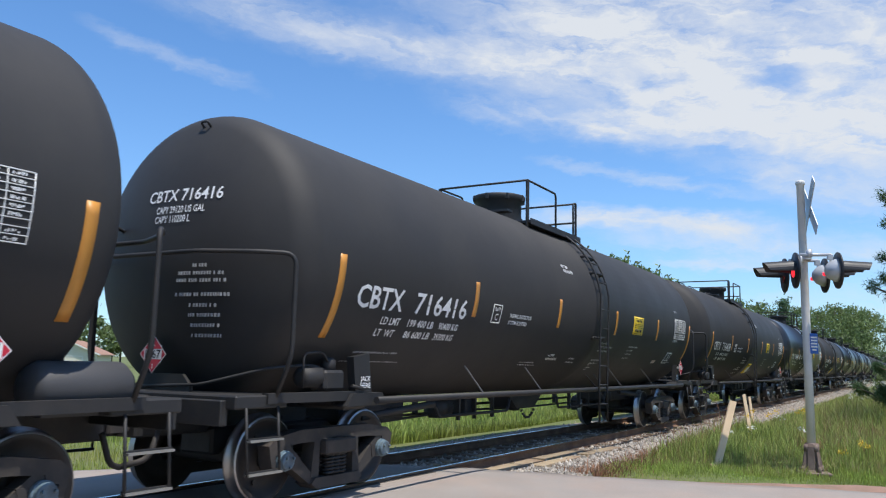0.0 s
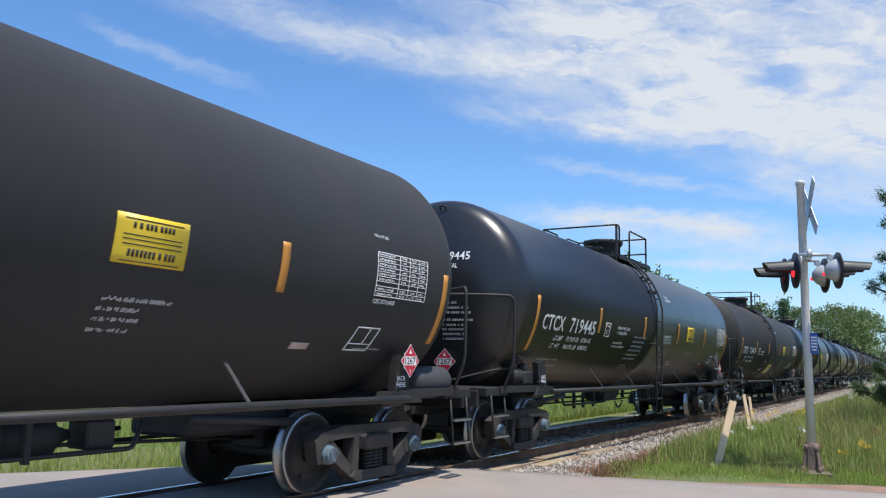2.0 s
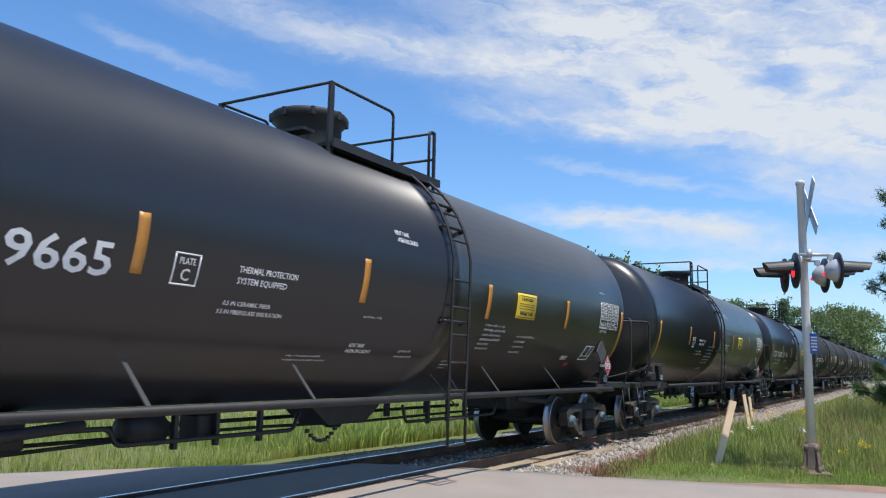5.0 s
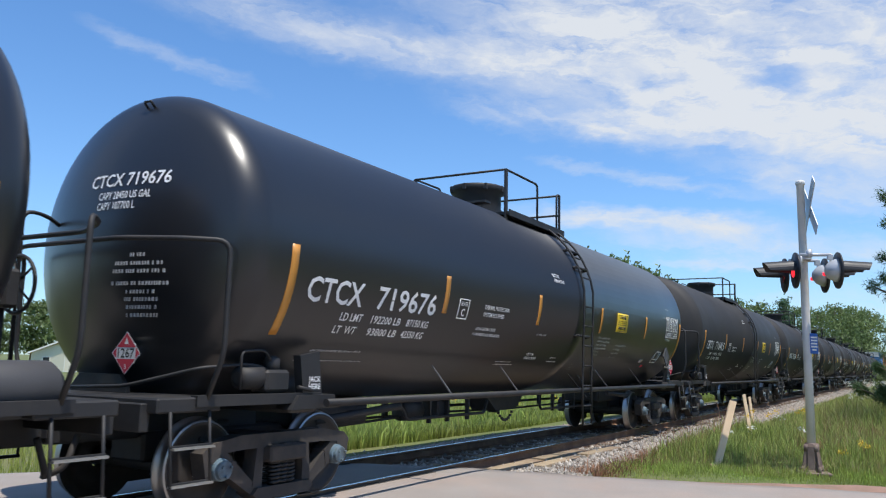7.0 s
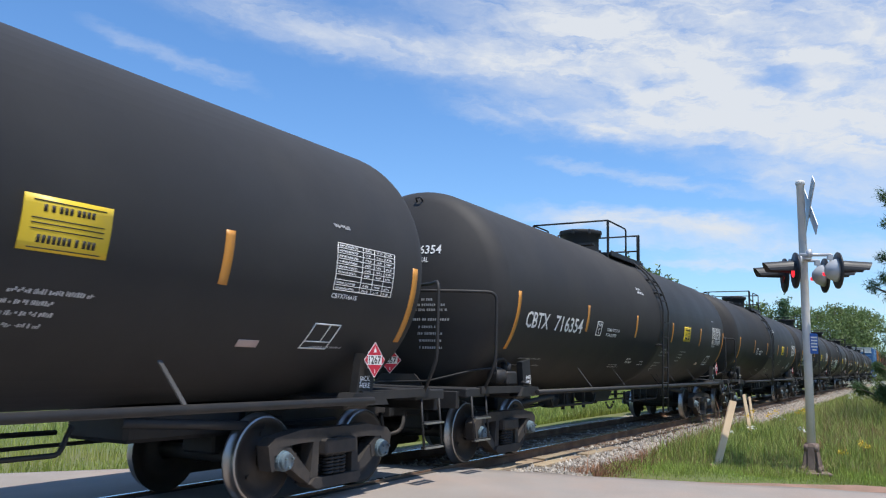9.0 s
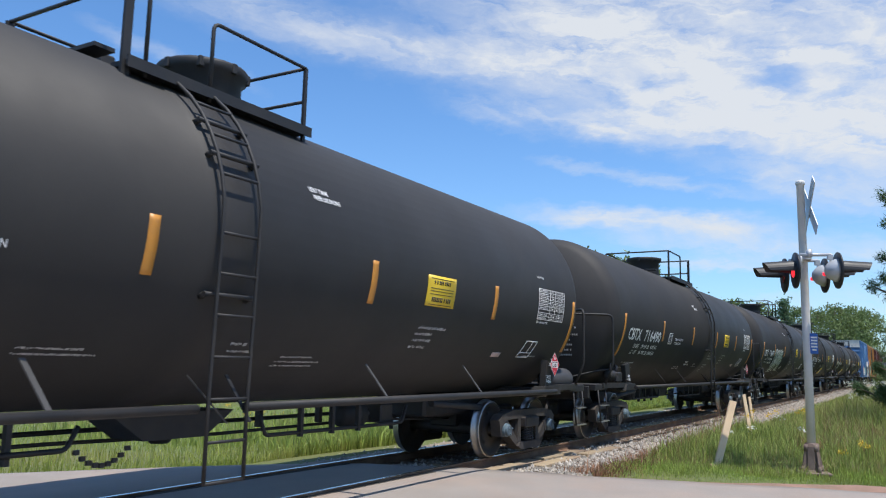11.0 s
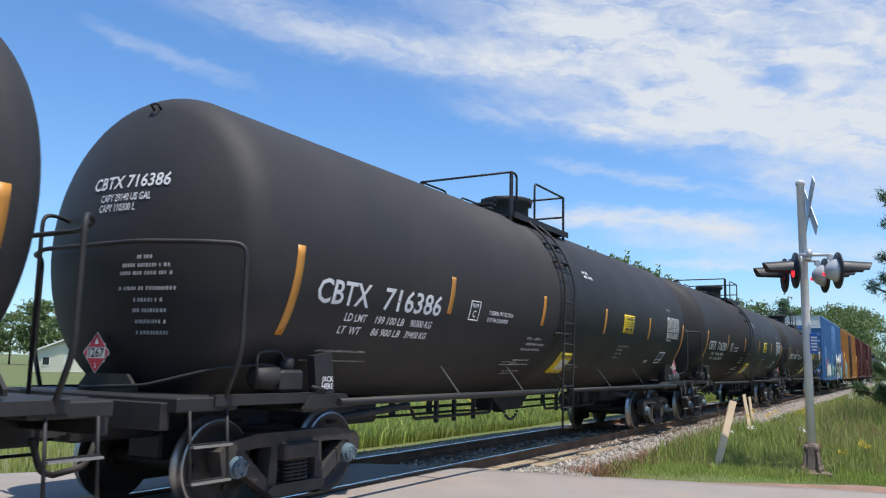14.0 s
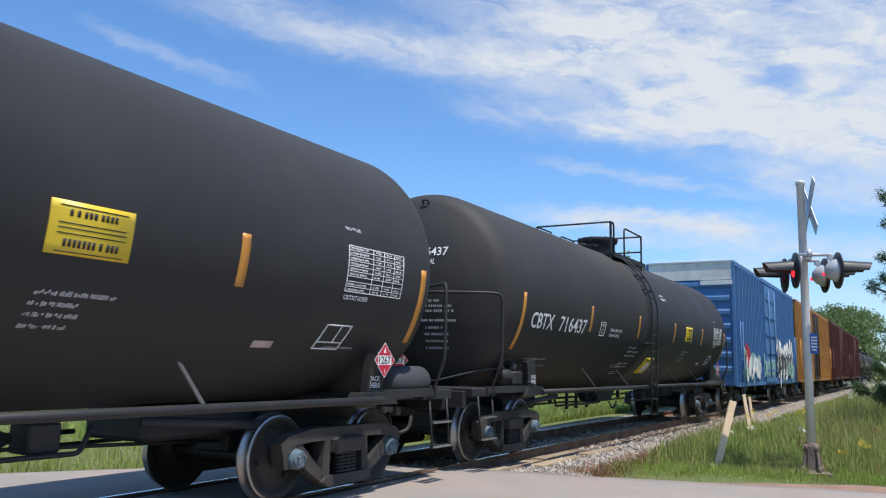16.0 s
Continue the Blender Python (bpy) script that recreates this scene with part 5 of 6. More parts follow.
def crossing_signal():
    ground = -0.27
    sig = thing("crossing_signal", "grey railway crossing signal post with crossbuck and red flashing lamps", "crossing signal", at=pose(15.61, -5.23, 0, 0, 0, 20))
    # local x runs along the lamp arm, local y along the road away over the track

    def post(bm):
        lathe(bm, [(0.1, 0.074), (2.2, 0.072), (4.90, 0.068), (4.91, 0.082), (4.97, 0.082), (4.99, 0.05)], 16, "z")
    part("post", "sig_post", GALV, post, sig, "weathered grey metal post")

    def base(bm):
        lathe(bm, [(ground + 0.03, 0.17), (ground + 0.08, 0.135), (0.20, 0.12), (0.26, 0.10)], 8, "z", smooth=False)
        for k in range(4):
            a = k * math.pi / 2 + 0.4
            strut(bm, (0.09 * math.cos(a), 0.09 * math.sin(a), 0.20), (0.17 * math.cos(a), 0.17 * math.sin(a), ground + 0.06), 0.03, 0.08)
            lathe(bm, [(0.12, 0.04), (0.24, 0.04)], 8, "z", (0.11 * math.cos(a), 0.11 * math.sin(a), 0))
            lathe(bm, [(ground + 0.03, 0.03), (ground + 0.14, 0.03)], 6, "z", (0.19 * math.cos(a), 0.19 * math.sin(a), 0))
        box(bm, (0, 0, ground + 0.02), (0.52, 0.52, 0.05), 0.01)
    part("base", "sig_base", RUSTBASE, base, sig, "rusty cast iron base on a footing plate")

    def arm(bm):
        tube(bm, [(-0.44, 0, 3.58), (0.44, 0, 3.58)], 0.028, 8)
        box(bm, (0, 0, 3.55), (0.30, 0.22, 0.13), 0.02)
    la = part("lamp_arm", "sig_arm", ALU, arm, sig, "pale metal cross arm with a clamp box")
    for x in (-0.40, 0.40):
        def carrier(bm):
            tube(bm, [(0, -0.36, 3.55), (0, 0.16, 3.55)], 0.03, 6)
            lathe(bm, [(3.50, 0.05), (3.64, 0.05)], 10, "z")
            for t in (-1, 1):
                tube(bm, [(0, 0.14 if t > 0 else -0.34, 3.57), (0, 0.14 if t > 0 else -0.36, 3.30)], 0.025, 6)
        part("lamp_bracket", "sig_carrier", ALU, carrier, la, "", pose(x, 0, 0))

    def buck(bm):
        for s in (-1, 1):
            m = Matrix.Translation((0.0, -0.13, 4.45)) @ Matrix.Rotation(radians(-1), 4, "Z") @ Matrix.Rotation(s * radians(45), 4, "Y")
            bmesh.ops.create_cube(bm, size=1.0, matrix=m @ Matrix.Translation((0, s * 0.008, 0)) @ Matrix.Diagonal((1.30, 0.014, 0.22, 1)))
    part("crossbuck", "crossbuck", ALU, buck, sig, "white crossbuck boards seen edge on")
    for t in (1, -1):
        for x in (-0.40, 0.40):
            def head(bm):
                # round backing plate, domed housing and long hood
                lathe(bm, [(-0.012, 0.02), (-0.012, 0.32), (0.012, 0.32), (0.012, 0.02)], 32, "y")
                lathe(bm, [(0.01, 0.138), (0.042, 0.138), (0.042, 0.150), (0.01, 0.150)], 24, "y", close=False)
                n = 18
                for k in range(n):
                    a0, a1 = (-0.22 + 1.44 * k / n) * math.pi, (-0.22 + 1.44 * (k + 1) / n) * math.pi
                    q = []
                    for rr in (0.172, 0.165):
                        for a in (a0, a1):
                            reach = 0.54 * ((0.82 + 0.18 * math.sin(a)) if math.sin(a) > -0.05 else 0.06)
                            q.append(((rr * math.cos(a), 0.01, rr * math.sin(a) + 0.01), (rr * math.cos(a), 0.01 + reach, rr * math.sin(a) - 0.05 * reach / 0.70 + 0.01)))
                    (p0, e0), (p1, e1), (i0, f0), (i1, f1) = q
                    for quad in ((p0, p1, e1, e0), (i0, f0, f1, i1), (e0, e1, f1, f0)):
                        bm.faces.new([bm.verts.new(v) for v in quad])
            hd = part("lamp_head", "lamp_head", SIGNAL, head, sig, "round black signal lamp with a long hood", pose(x, 0.24 if t > 0 else -0.46, 3.27, 0, 0, 0 if t > 0 else 180))

            def dome(bm):
                f = 0.3 if t > 0 else 1.0
                lathe(bm, [(-0.22 * f, 0.03), (-0.205 * f, 0.08), (-0.14 * f, 0.155), (-0.05 * f, 0.20), (-0.013, 0.21)], 24, "y")
                box(bm, (0, -0.12 * f, 0.24), (0.05, 0.10 * f, 0.10), 0.01)
            part("lamp_housing", ("lamp_dome", t), ALU, dome, hd, "domed grey metal lamp back")

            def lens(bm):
                # two-faced disc in place of a blinking lamp: one face glows, one is dark
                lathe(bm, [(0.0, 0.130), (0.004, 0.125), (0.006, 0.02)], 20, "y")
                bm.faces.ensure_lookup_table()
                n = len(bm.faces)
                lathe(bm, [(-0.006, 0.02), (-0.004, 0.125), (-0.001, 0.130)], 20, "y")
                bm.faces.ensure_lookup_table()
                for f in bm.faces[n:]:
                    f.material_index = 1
            ln = part("lamp_lens", "lamp_lens", [LENS_ON, LENS_OFF], lens, hd, "red lens disc with a glowing and a dark face, turned over to blink", pose(0, 0.040, 0))

            def pip(bm):
                lathe(bm, [(-0.16, 0.035), (-0.215, 0.03), (-0.22, 0.01)], 10, "y", (-0.12, 0, -0.05))
            if t < 0:
                part("peep_lens", ("pip", t), LENS_ON if (x > 0) == (t > 0) else RED, pip, hd, "small red side light")
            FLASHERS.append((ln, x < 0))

    def plate(bm):
        box(bm, (0.0, -0.02, 2.0), (0.19, 0.012, 0.36), 0.004)
        box(bm, (0, 0.02, 2.0), (0.04, 0.06, 0.04))
    np_ = part("notice_plate", "blue_plate", BLUESIGN, plate, sig, "small blue notice plate with white print bars", pose(0.0, -0.10, 0, 0, 0, -55))
    for k in range(5):
        def line(bm):
            box(bm, (-0.005, -0.028, 2.11 - 0.055 * k), (0.15 if k < 4 else 0.10, 0.006, 0.028))
        part("print_bar", ("blue_bar", k), PAPER, line, np_)


def stakes():
    for x, y, lean, h, w in ((15.31, -3.66, 21, 1.34, 0.13), (21.4, -3.28, -4, 1.22, 0.085), (25.0, -2.75, -2, 1.05, 0.075)):
        st = thing("wooden_stake", "bare wooden survey stake leaning beside the track", "stake", "stakes beside the track", at=pose(x, y, -0.30, 0, 0, -52) @ pose(0, 0, 0, -9, lean, 0))

        def board(bm, h=h, w=w):
            prism(bm, [(-w / 2, 0), (w / 2, 0), (w / 2, h), (-w / 2, h - 0.02)], -0.02, 0.02)
        part("board", ("stake", h), STAKE, board, st)
        if lean > 10:
            def foot(bm):
                box(bm, (-0.05, -0.05, 0.03), (0.22, 0.07, 0.05), 0.01)
            part("foot", "stake_foot", STAKE, foot, st)


# ---- plants ----
def level(xs, ys):
    """Ground level under many places at once."""
    return -0.27 - 0.55 * np.clip((np.abs(ys) - 3.0) / 40.0, 0.0, 1.0)


def edge_line(ys):
    rows = [(y, road_edge(y)) for y in np.linspace(-59, 59, 473)]
    return np.interp(ys, [q[0] for q in rows], [q[1] for q in rows])


def blades(name, label, mat, xs, ys, tall, width, seed):
    """A field of bent grass blades at the given places."""
    r = np.random.RandomState(seed)
    n = len(xs)
    zs = level(xs, ys) - 0.02
    h = tall * np.exp(r.normal(-0.1, 0.32, n))
    a, b = r.uniform(0, 6.283, n), r.uniform(0, 6.283, n)
    w = width * r.uniform(0.6, 1.4, n)
    lean = h * np.abs(r.normal(0.25, 0.28, n))
    cx, cy, lx, ly = np.cos(a) * w, np.sin(a) * w, np.cos(b) * lean, np.sin(b) * lean
    v = np.empty((n, 5, 3))
    v[:, 0] = np.stack([xs - cx, ys - cy, zs], 1)
    v[:, 1] = np.stack([xs + cx, ys + cy, zs], 1)
    v[:, 2] = np.stack([xs - cx * 0.8 + lx * 0.3, ys - cy * 0.8 + ly * 0.3, zs + h * 0.6], 1)
    v[:, 3] = np.stack([xs + cx * 0.8 + lx * 0.3, ys + cy * 0.8 + ly * 0.3, zs + h * 0.6], 1)
    v[:, 4] = np.stack([xs + lx, ys + ly, zs + h * 0.95], 1)
    k = (np.arange(n) * 5)[:, None]
    loops = np.concatenate([k + [0, 1, 3], k + [0, 3, 2], k + [2, 3, 4]], 1).ravel()
    me = bpy.data.meshes.new(name)
    me.vertices.add(n * 5)
    me.vertices.foreach_set("co", v.ravel())
    me.loops.add(len(loops))
    me.loops.foreach_set("vertex_index", loops.astype(np.int32))
    me.polygons.add(n * 3)
    me.polygons.foreach_set("loop_start", np.arange(0, n * 9, 3, dtype=np.int32))
    me.update(calc_edges=True)
    me.materials.append(mat)
    return tagged(new(name, me), label, "grass", kind="stuff")


def flowers(name, label, mat, spots, seed, spread, size, per):
    """Flower heads as clumps of tiny petals on thin stems."""
    r = np.random.RandomState(seed)
    verts, faces, n = [], [], 0
    for x, y, z in spots:
        for _ in range(per):
            p = np.array((x, y, z)) + r.normal(0, spread, 3) * (1, 1, 0.55)
            u, v = r.normal(0, 1, 3), r.normal(0, 1, 3)
            u, v = u / np.linalg.norm(u) * size * r.uniform(0.6, 1.3), v / np.linalg.norm(v) * size
            verts += [tuple(p - u), tuple(p + v), tuple(p + u), tuple(p - v)]
            faces.append((n, n + 1, n + 2, n + 3))
            n += 4
        verts += [(x - 0.006, y, -0.3), (x + 0.006, y, -0.3), (x, y, z)]
        faces.append((n, n + 1, n + 2))
        n += 3
    me = bpy.data.meshes.new(name)
    me.from_pydata(verts, [], faces)
    me.materials.append(mat)
    tagged(new(name, me), label, "wild flowers", kind="stuff")


def build_plants():
    g = np.random.RandomState(21)

    def patchy(xs, ys, size, low):
        """A soft pattern of thick and thin growth."""
        f = np.sin(xs / size + 1.3 * np.sin(ys / size * 0.7)) * np.sin(ys / size * 1.1 + 0.9 * np.sin(xs / size * 0.6))
        return low + (1 - low) * (0.5 + 0.5 * f)

    # short verge
    ys = g.uniform(-12.5, -2.15, 85000)
    xs = edge_line(ys) + 0.12 + np.abs(g.normal(0, 1.7, len(ys)))
    ok = ~((ys > -2.7) & (xs > 14.8)) & (xs < 22) & (g.rand(len(ys)) < patchy(xs, ys, 0.5, 0.55))
    xs, ys = xs[ok], ys[ok]
    blades("mown_grass", "short mown green verge grass beside the road", MOWN, xs, ys, 0.055 + 0.07 * np.clip(xs - edge_line(ys) - 1.2, 0, 1), 0.0042, 1)
    # tall growth, with dry stalks and leafy weeds mixed in
    for name, label, mat, count, high, wide, seed in (
            ("tall_grass", "tall uncut green grass beside the track", TALL, 95000, 0.62, 0.0050, 2),
            ("dry_stalks", "dry tan grass stalks among the green", STRAW, 11000, 0.85, 0.0040, 12),
            ("leafy_weeds", "broad-leaved green weeds in the tall grass", WEED, 60000, 0.44, 0.015, 13)):
        q = np.random.RandomState(seed)
        xs = 14.6 + (q.rand(count) ** 1.8) * 62
        ys = -2.45 - (q.rand(count) ** 1.1) * (5.0 + 0.09 * xs)
        ok = (xs > edge_line(ys) + 2.2 + 0.5 * np.sin(ys * 3)) & (q.rand(count) < patchy(xs + 7 * seed, ys, 0.9, 0.35))
        xs, ys = xs[ok], ys[ok]
        rise = np.clip((-ys - 2.1) / 3.0, 0.30, 1.0) * np.clip(0.35 + (xs - 15) * 0.085, 0.3, 1.25) * patchy(xs, ys, 1.3, 0.6)
        blades(name, label, mat, xs, ys, high * rise, wide, seed + 30)
    # weeds on the bank between the stakes and the signal
    for name, label, mat, count, high, wide, seed in (
            ("bank_weeds", "leafy green weeds on the bank by the stakes", WEED, 42000, 0.30, 0.010, 51),
            ("bank_grass", "fine green grass on the bank by the stakes", TALL, 52000, 0.36, 0.0040, 52),
            ("bank_brown", "brown seeding dock and dry weeds on the bank", DRYWEED, 7000, 0.50, 0.0055, 53)):
        q = np.random.RandomState(seed)
        xs, ys = q.uniform(13.2, 25.0, count), -2.35 - q.rand(count) * 5.0
        off = xs - edge_line(ys)
        ok = (off > 2.05 + 0.35 * np.sin(ys * 2.3) + 0.2 * np.sin(ys * 7)) & (q.rand(count) < patchy(xs + 3 * seed, ys, 0.55, 0.25))
        if seed == 53:
            ok &= ((xs > 17.5) & (ys < -4.6)) | (ys > -2.9)
        xs, ys = xs[ok], ys[ok]
        rise = np.clip((xs - edge_line(ys) - 1.6) * 0.42, 0.20, 1.25) * patchy(xs, ys, 0.8, 0.55)
        blades(name, label, mat, xs, ys, high * rise, wide, seed)
    # meadow beyond the track
    for name, label, mat, count, high, wide, seed in (
            ("meadow_grass", "bright green meadow grass beyond the track", MEADOW, 150000, 0.27, 0.0065, 3),
            ("meadow_weeds", "darker weeds along the far side of the track", WEED, 30000, 0.38, 0.018, 14)):
        q = np.random.RandomState(seed)
        xs = 3.5 + (q.rand(count) ** 1.25) * 80
        ys = 3.0 + (q.rand(count) ** 2.3) * (48 if seed == 3 else 9)
        ok = (xs > edge_line(ys) + 0.35 + 0.4 * np.sin(xs * 2)) & ((seed == 3) | (xs > 11.5))
        xs, ys = xs[ok], ys[ok]
        blades(name, label, mat, xs, ys, high * patchy(xs, ys, 2.2, 0.55), wide, seed + 30)
    xs, ys = 12.6 + g.rand(4200) ** 1.4 * 4.6, -2.2 + g.normal(0, 0.24, 4200)
    blades("dry_weeds", "dry reddish weeds at the edge of the ballast", DRYWEED, xs, ys, 0.12, 0.006, 4)
    r = random.Random(6)
    gold = [(r.uniform(20, 27), r.uniform(-4.6, -3.0), r.uniform(0.2, 0.45)) for _ in range(13)] + [(17.6, -6.0, 0.1), (17.7, -5.9, 0.16), (17.3, -5.6, 0.0)] + [(r.uniform(12, 40), r.uniform(6, 16), r.uniform(-0.05, 0.15)) for _ in range(70)]
    flowers("goldenrod", "yellow goldenrod in flower among the grass", GOLD, gold, 7, 0.050, 0.015, 40)
    lace = [(r.uniform(34, 44), r.uniform(-6.0, -4.5), r.uniform(0.5, 1.15)) for _ in range(70)] + [(r.uniform(18, 26), r.uniform(-5, -3), r.uniform(0.10, 0.25)) for _ in range(5)]
    flowers("white_wild_flowers", "clumps of white wild flowers in the weeds", LACE, lace, 8, 0.05, 0.018, 26)


def crown_mesh(name, seed, height, spread, mat, clumps, leaves, leaf, cone=0.0, bottom=0.25):
    """Leaves gathered in clumps on unseen twigs, with gaps and an uneven outline."""
    r = np.random.RandomState(seed)
    verts, faces, n = [], [], 0
    for _ in range(clumps):
        f = r.rand()
        z = height * (bottom + (1 - bottom) * f)
        wide = spread * ((1 - f) * 1.0 + 0.08 if cone else math.sin(math.pi * min(0.98, 0.12 + 0.86 * f)) ** 0.7)
        a, q = r.rand() * 6.283, wide * math.sqrt(r.uniform(0.15, 1.0)) * r.uniform(0.7, 1.1)
        c = np.array((q * math.cos(a), q * math.sin(a), z - (0.10 * q if cone else 0)))
        size = spread * r.uniform(0.10, 0.22)
        for _ in range(leaves):
            p = c + r.normal(0, 1, 3) * (size, size, size * 0.6)
            u, v = r.normal(0, 1, 3), r.normal(0, 1, 3)
            u, v = u / np.linalg.norm(u) * leaf * r.uniform(0.6, 1.4), v / np.linalg.norm(v) * leaf * 0.6
            verts += [tuple(p - u), tuple(p + v), tuple(p + u), tuple(p - v)]
            faces.append((n, n + 1, n + 2, n + 3))
            n += 4
    me = bpy.data.meshes.new(name)
    me.from_pydata(verts, [], faces)
    me.materials.append(mat)
    return me


TREES = {}


def tree(kind, x, y, height, label, turn=0, seed=1):
    key = (kind, seed)
    if key not in TREES:
        if kind == "broad":
            crown = crown_mesh("crown", seed, 10.0, 3.2, LEAF, 90, 42, 0.20)
        elif kind == "far":
            crown = crown_mesh("crown", seed, 10.0, 3.4, LEAF, 60, 26, 0.34)
        else:
            crown = crown_mesh("crown", seed, 10.0, 2.4, NEEDLE, 90, 36, 0.17, cone=1.0, bottom=0.15)
        bm = bmesh.new()
        rr = random.Random(seed)
        tube(bm, [(0, 0, -0.6), (0.1, 0.05, 3.0), (0.0, 0.1, 6.5), (0.05, 0, 9.6)], 0.20, 8, 0.03)
        for k in range(9):
            a, z = rr.uniform(0, 6.28), rr.uniform(2.2, 8.2)
            q = (1.9 if kind == "pine" else 2.3) * (1 - 0.06 * z)
            tube(bm, [(0.05, 0.05, z), (q * 0.5 * math.cos(a), q * 0.5 * math.sin(a), z + 0.5), (q * math.cos(a), q * math.sin(a), z + 0.9)], 0.06, 5, 0.015)
        me = bpy.data.meshes.new("trunk")
        bm.to_mesh(me)
        bm.free()
        me.materials.append(BARK)
        TREES[key] = (crown, me)
    crown, trunk = TREES[key]
    t = thing("tree", label, "tree", "trees round the crossing", at=pose(x, y, ground_height(x, y), 0, 0, turn))
    s = height / 10.0
    for name, me in (("trunk", trunk), ("crown", crown)):
        ob = new(name, me)
        ob.parent = t
        ob.matrix_basis = Matrix.Scale(s, 4)


def pine_branch_mesh(seed, length):
    """A drooping pine bough: a limb, side twigs, and tufts of long needles."""
    r = np.random.RandomState(seed)
    bm = bmesh.new()
    pts = [Vector((length * t, 0.08 * length * math.sin(2.2 * t), 0.16 * length * t * t)) for t in (0, 0.25, 0.5, 0.75, 1.0)]
    tube(bm, pts, 0.028, 5, 0.008)
    tips = [pts[-1], pts[3], pts[2]]
    for k in range(9):
        f = r.uniform(0.3, 0.95)
        p = Vector((length * f, 0, 0.16 * length * f * f))
        q = p + Vector((0.25, r.choice((-1, 1)) * r.uniform(0.15, 0.4), r.uniform(0.02, 0.16))) * length * 0.45 * (1.1 - f)
        tube(bm, [p, (p + q) / 2 + Vector((0, 0, 0.02)), q], 0.012, 4, 0.005)
        tips += [q, (p + q) / 2]
    limb = bpy.data.meshes.new("bough_wood")
    bm.to_mesh(limb)
    bm.free()
    limb.materials.append(BARK)
    verts, faces, n = [], [], 0
    for tip in tips:
        for _ in range(190):
            d = Vector(r.normal(0, 1, 3)) + Vector((0.8, 0, 0.5))
            d.normalize()
            base = tip + Vector(r.normal(0, 0.035, 3)) - d * 0.02
            w = d.orthogonal().normalized() * 0.0036
            e = base + d * r.uniform(0.045, 0.085)
            verts += [tuple(base - w), tuple(base + w), tuple(e)]
            faces.append((n, n + 1, n + 2))
            n += 3
    me = bpy.data.meshes.new("needles")
    me.from_pydata(verts, [], faces)
    me.materials.append(NEEDLE)
    return limb, me


def near_pine(x, y, height):
    """The pine beside the track whose boughs reach into the view."""
    t = thing("pine_tree", "dark green pine tree with long ragged boughs", "tree", "trees round the crossing", at=pose(x, y, ground_height(x, y)))

    def trunk(bm):
        tube(bm, [(0, 0, -0.2), (0.05, 0, height * 0.5), (0, 0.05, height)], 0.16, 10, 0.02)
    part("trunk", ("near_trunk", height), BARK, trunk, t)
    kinds = [pine_branch_mesh(40 + k, 1.0) for k in range(4)]
    r = random.Random(3)
    for k in range(int((height - 0.5) * 10)):
        z = 0.5 + 0.70 * (k // 7) + r.uniform(-0.10, 0.10)
        reach = min(2.8, 0.75 + (height - z) * 0.80) * r.uniform(0.7, 1.12)
        a = 51.4 * k + 13 * (k // 7) + r.uniform(-12, 12)
        limb, needles = kinds[r.randrange(4)]
        b = new("bough", limb)
        b.parent = t
        b.matrix_basis = pose(0, 0, z, 0, -r.uniform(2, 20), a) @ Matrix.Scale(reach, 4)
        nd = new("needles", needles)
        nd.parent = b


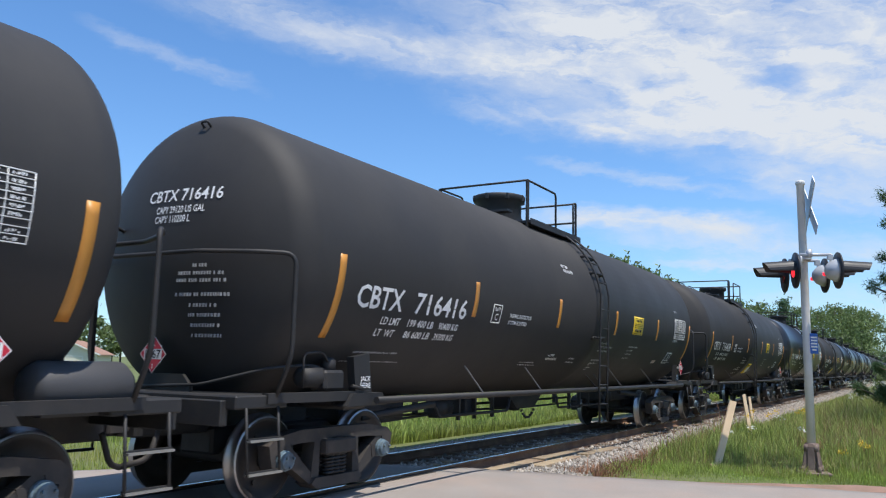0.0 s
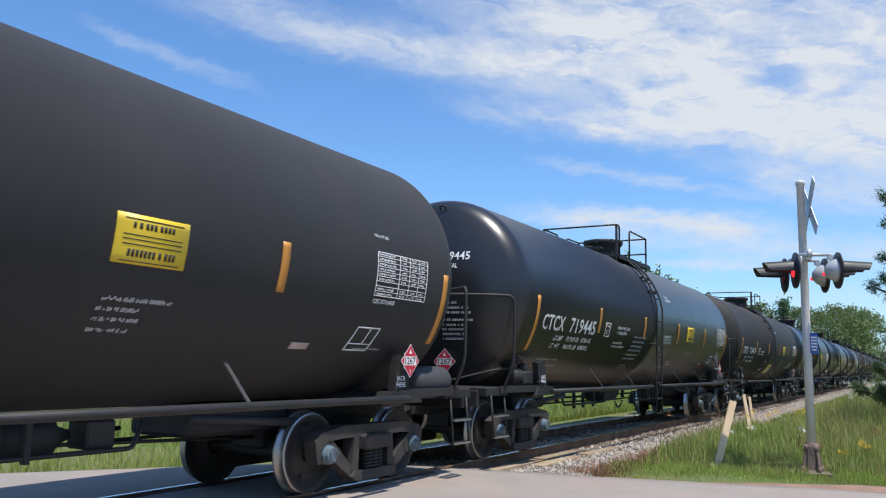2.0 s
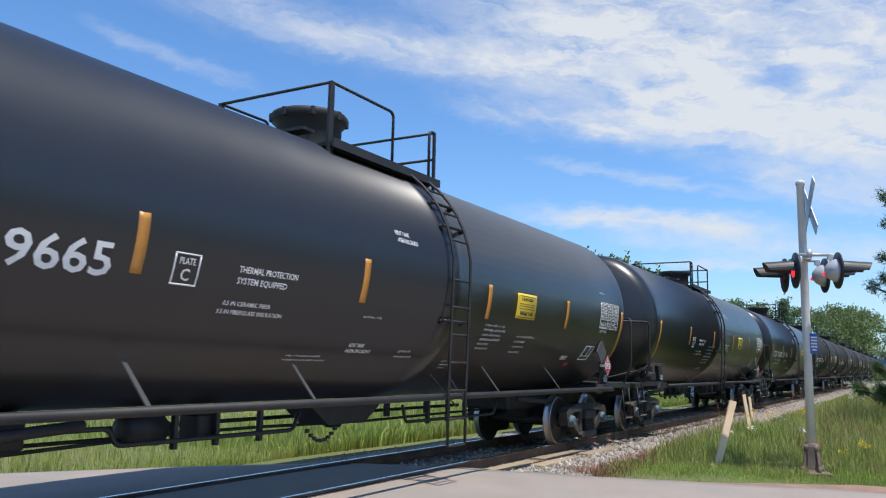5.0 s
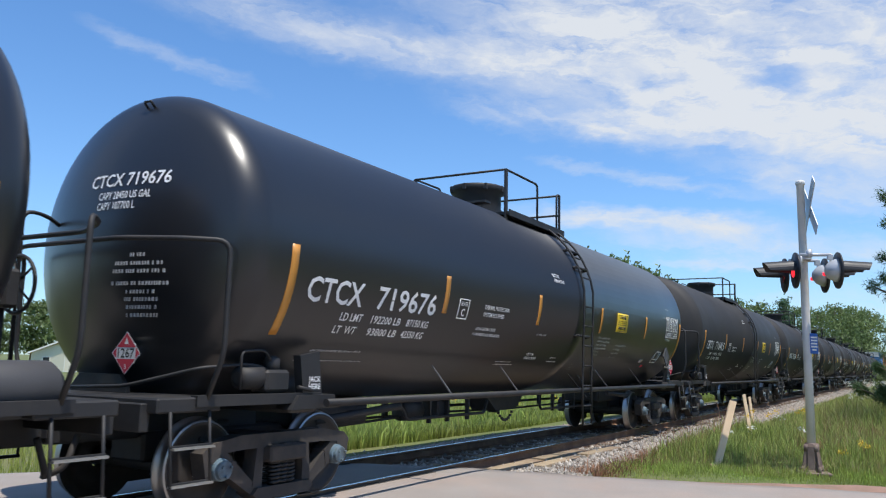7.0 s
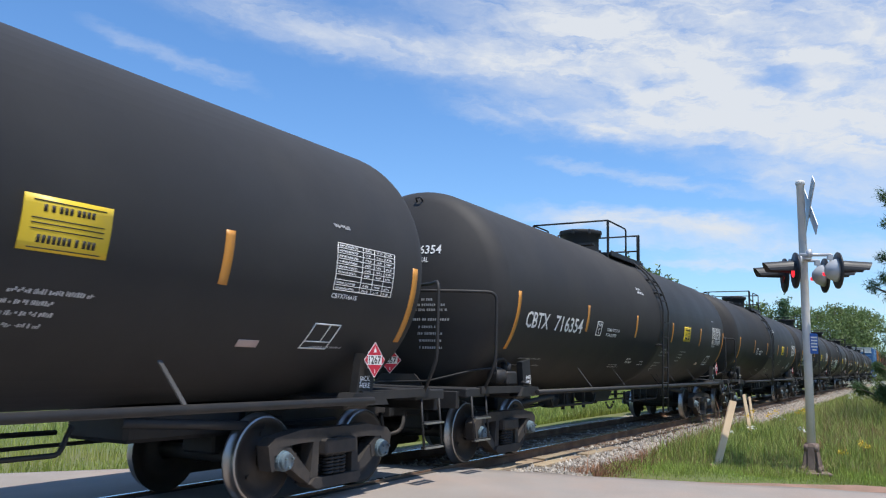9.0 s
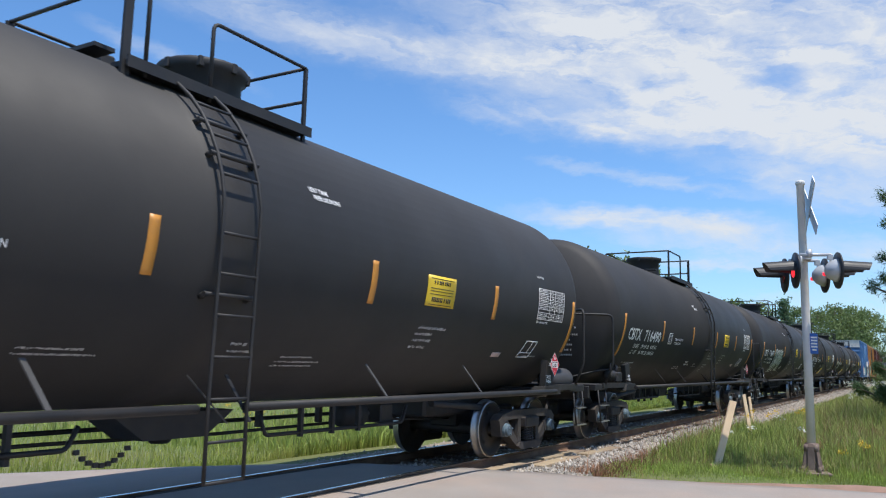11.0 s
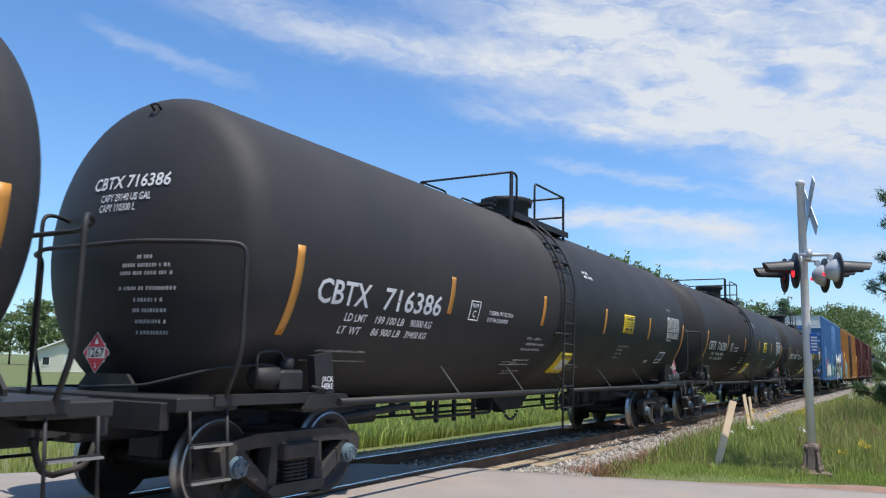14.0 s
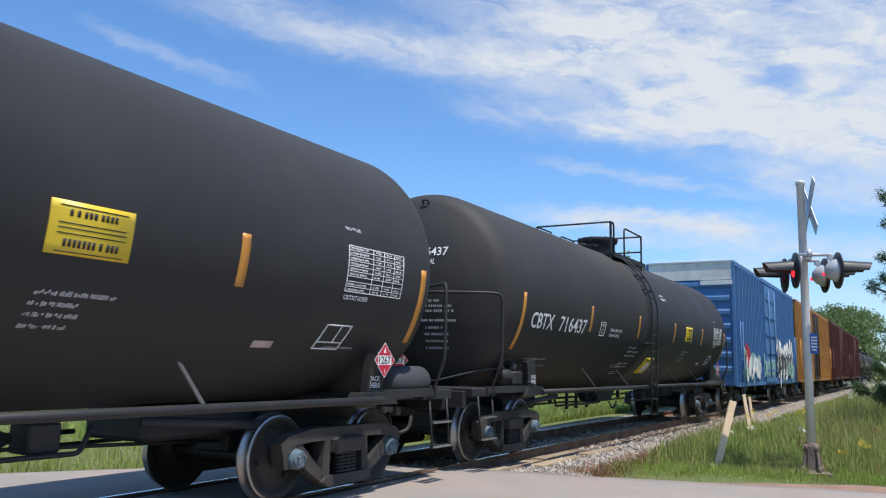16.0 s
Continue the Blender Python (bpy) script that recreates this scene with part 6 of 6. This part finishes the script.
def build_trees():
    r = random.Random(11)
    broad, far = "green broadleaf tree at the edge of the field", "distant green trees beyond the field"
    # crowns that show over the train
    for az, el, d, kind in ((18.1, 8.2, 78, "broad"), (17.2, 7.5, 84, "broad"), (15.9, 7.2, 84, "broad"), (20.8, 8.6, 70, "broad"), (14.6, 6.2, 88, "broad"), (13.2, 5.6, 92, "broad"),
                            (10.3, 5.0, 105, "broad"), (8.8, 4.7, 120, "broad"), (7.2, 5.0, 118, "pine"), (6.4, 4.4, 130, "broad"), (5.2, 4.2, 150, "broad"), (4.2, 4.5, 165, "broad"), (3.4, 4.4, 190, "broad"), (2.7, 4.2, 215, "broad"), (2.2, 3.9, 240, "broad"), (3.0, 3.2, 260, "broad")):
        x, y = d * math.cos(radians(az)), EYE.y + d * math.sin(radians(az))
        top = EYE.z + d * math.tan(radians(el))
        tree(kind, x, y, (top - ground_height(x, y)) * 0.93, broad, r.uniform(0, 360), 1 + r.randrange(3))
    # wood behind the house and along the far side
    for i in range(46):
        az = 21 + i * 1.0 + r.uniform(-0.4, 0.4)
        d = r.uniform(175, 215)
        x, y = d * math.cos(radians(az)), EYE.y + d * math.sin(radians(az))
        tree("far", x, y, r.uniform(9.5, 14.0), far, r.uniform(0, 360), 7 + r.randrange(2))
    # wood on the near side of the line, behind the verge and behind the eye
    for x, y, h in ((52, -9.5, 5.5), (60, -8.2, 6.0), (70, -8.6, 7.5), (82, -9.0, 8.5), (95, -9.5, 9.0), (46, -11, 5.0), (110, -9.0, 9.0), (130, -9.0, 9.5), (160, -9.5, 10)):
        tree("pine", x, y, h, "dark green pine beside the line", r.uniform(0, 360), 3 + r.randrange(2))
    for i in range(30):
        tree("far", -95 + 6.6 * i + r.uniform(-2, 2), -40 + r.uniform(-5, 5), r.uniform(9, 13), "green trees out of view, reflected dark in the tank sides", r.uniform(0, 360), 7 + r.randrange(2))
    # unseen second row, added so that the far tank cars reflect dark trees
    for i in range(20):
        tree("far", 45 + 6.2 * i + r.uniform(-2, 2), -23 + r.uniform(-3, 3), r.uniform(9, 12), "green trees out of view, reflected dark in the tank sides", r.uniform(0, 360), 7 + r.randrange(2))
    near_pine(27.5, -8.62, 9.0)
    near_pine(34.0, -7.6, 3.4)
    for x, y, s, seed in ((40.0, -6.6, 1.6, 31), (47.0, -6.2, 1.9, 32), (29.0, -7.2, 1.3, 33), (56, -5.9, 2.2, 31)):
        me = TREES.get(("bush", seed)) or crown_mesh("leaves", seed, 1.0, 0.62, NEEDLE if seed == 33 else LEAF, 70, 36, 0.045, bottom=0.05)
        TREES[("bush", seed)] = me
        b = new("shrub", me)
        b.matrix_basis = pose(x, y, ground_height(x, y)) @ Matrix.Scale(s, 4)
        tagged(b, "low green shrub among the tall weeds", "shrub", "shrubs beside the track")


def house():
    """A low cream house with a tan roof beyond the field."""
    d, az = 120.0, 55.8
    x, y = d * math.cos(radians(az)), EYE.y + d * math.sin(radians(az))
    g = ground_height(x, y)
    h = thing("house", "low cream-sided house with a tan shingled roof", "house", at=pose(x, y, g, 0, 0, az - 100))
    w, deep, eave, peak = 8.2, 15.0, 2.55, 4.35

    def walls(bm):
        prism(bm, [(-w / 2, 0), (w / 2, 0), (w / 2, eave), (0, peak - 0.12), (-w / 2, eave)], 0, deep)
        for k in range(12):
            box(bm, (0, -0.012, 0.2 + 0.2 * k), (w, 0.02, 0.012))
    part("wall", "house_wall", CREAM, walls, h, "cream horizontal siding")
    for s in (-1, 1):
        def slope(bm, s=s):
            strut_pts = [(0, peak), (s * (w / 2 + 0.45), eave - 0.2), (s * (w / 2 + 0.45), eave - 0.06), (0, peak + 0.14)]
            prism(bm, strut_pts if s > 0 else strut_pts[::-1], -0.5, deep + 0.5)
        part("roof", ("house_roof", s), SHINGLE, slope, h, "tan shingled roof slope")

        def fascia(bm, s=s):
            strut(bm, (0, -0.52, peak + 0.05), (s * (w / 2 + 0.48), -0.52, eave - 0.14), 0.05, 0.20)
        part("fascia", ("house_fascia", s), PAPER, fascia, h, "white fascia board")
    for x0, ww, z0, hh in ((-2.2, 0.9, 0.9, 1.1), (1.2, 2.2, 0.1, 2.1)):
        def win(bm, ww=ww, hh=hh):
            for dx in (-ww / 2, ww / 2):
                box(bm, (dx, 0, hh / 2), (0.10, 0.08, hh + 0.1))
            for dz in (0, hh):
                box(bm, (0, 0, dz), (ww + 0.1, 0.08, 0.10))
        f = part("window", ("house_win", ww), PAPER, win, h, "white framed opening", pose(x0, -0.04, z0))

        def pane(bm, ww=ww, hh=hh):
            box(bm, (0, 0.02, hh / 2), (ww - 0.1, 0.02, hh - 0.1))
        part("pane", ("house_pane", ww), GLASS if ww < 1 else CREAM, pane, f)
    for k in range(3):
        def sidewin(bm):
            box(bm, (0, 0, 0.5), (0.08, 1.2, 1.0))
        part("side_window", "house_sidewin", GLASS, sidewin, h, "dark side window", pose(-w / 2 - 0.02, 3.0 + 4 * k, 1.0))


build_ground()
build_road()
build_track()
build_train()
crossing_signal()
stakes()
house()
build_trees()
build_plants()
stones()


# ---- all that moves ----
SPEED = 15.827


def motions():
    # small gains on an even speed, as the train eases
    ease = [(0.0, 0.0), (2.0, -0.02), (3.5, 0.01), (6.5, 0.02), (7.0, 0.10), (7.5, 0.27), (8.0, 0.33), (9.0, 0.36), (12.5, 0.50), (14.5, 0.55), (16.0, 0.65)]
    for car, x in CARS:
        walk(car, [(t, Matrix.Translation((x + e - SPEED * t, 0, 0))) for t, e in ease])
    # wheels roll on the rails: a row every third of a quarter turn
    turn = math.degrees(SPEED / 0.457)
    step = 1 / FPS
    kept = {}
    for w, x in SPINNERS:
        if x not in kept:
            walk(w, [(k * step, pose(x, 0, 0.457, 0, -turn * k * step, 0)) for k in range(int(16 * FPS) + 1)])
            kept[x] = w.animation_data
        else:
            keys = w.animation_data_create()
            w.rotation_mode = "QUATERNION"
            keys.action = kept[x].action
            keys.action_slot = kept[x].action_slot
    # lens discs turn over to imitate blinking, first one of each pair, then the other
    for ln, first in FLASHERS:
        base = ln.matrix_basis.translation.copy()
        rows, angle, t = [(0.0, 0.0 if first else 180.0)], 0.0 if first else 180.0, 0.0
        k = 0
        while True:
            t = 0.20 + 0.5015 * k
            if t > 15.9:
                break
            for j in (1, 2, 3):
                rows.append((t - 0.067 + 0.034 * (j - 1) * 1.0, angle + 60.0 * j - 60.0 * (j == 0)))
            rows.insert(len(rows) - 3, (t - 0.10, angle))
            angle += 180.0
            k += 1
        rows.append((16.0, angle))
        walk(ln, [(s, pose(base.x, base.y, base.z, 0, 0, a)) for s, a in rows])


motions()
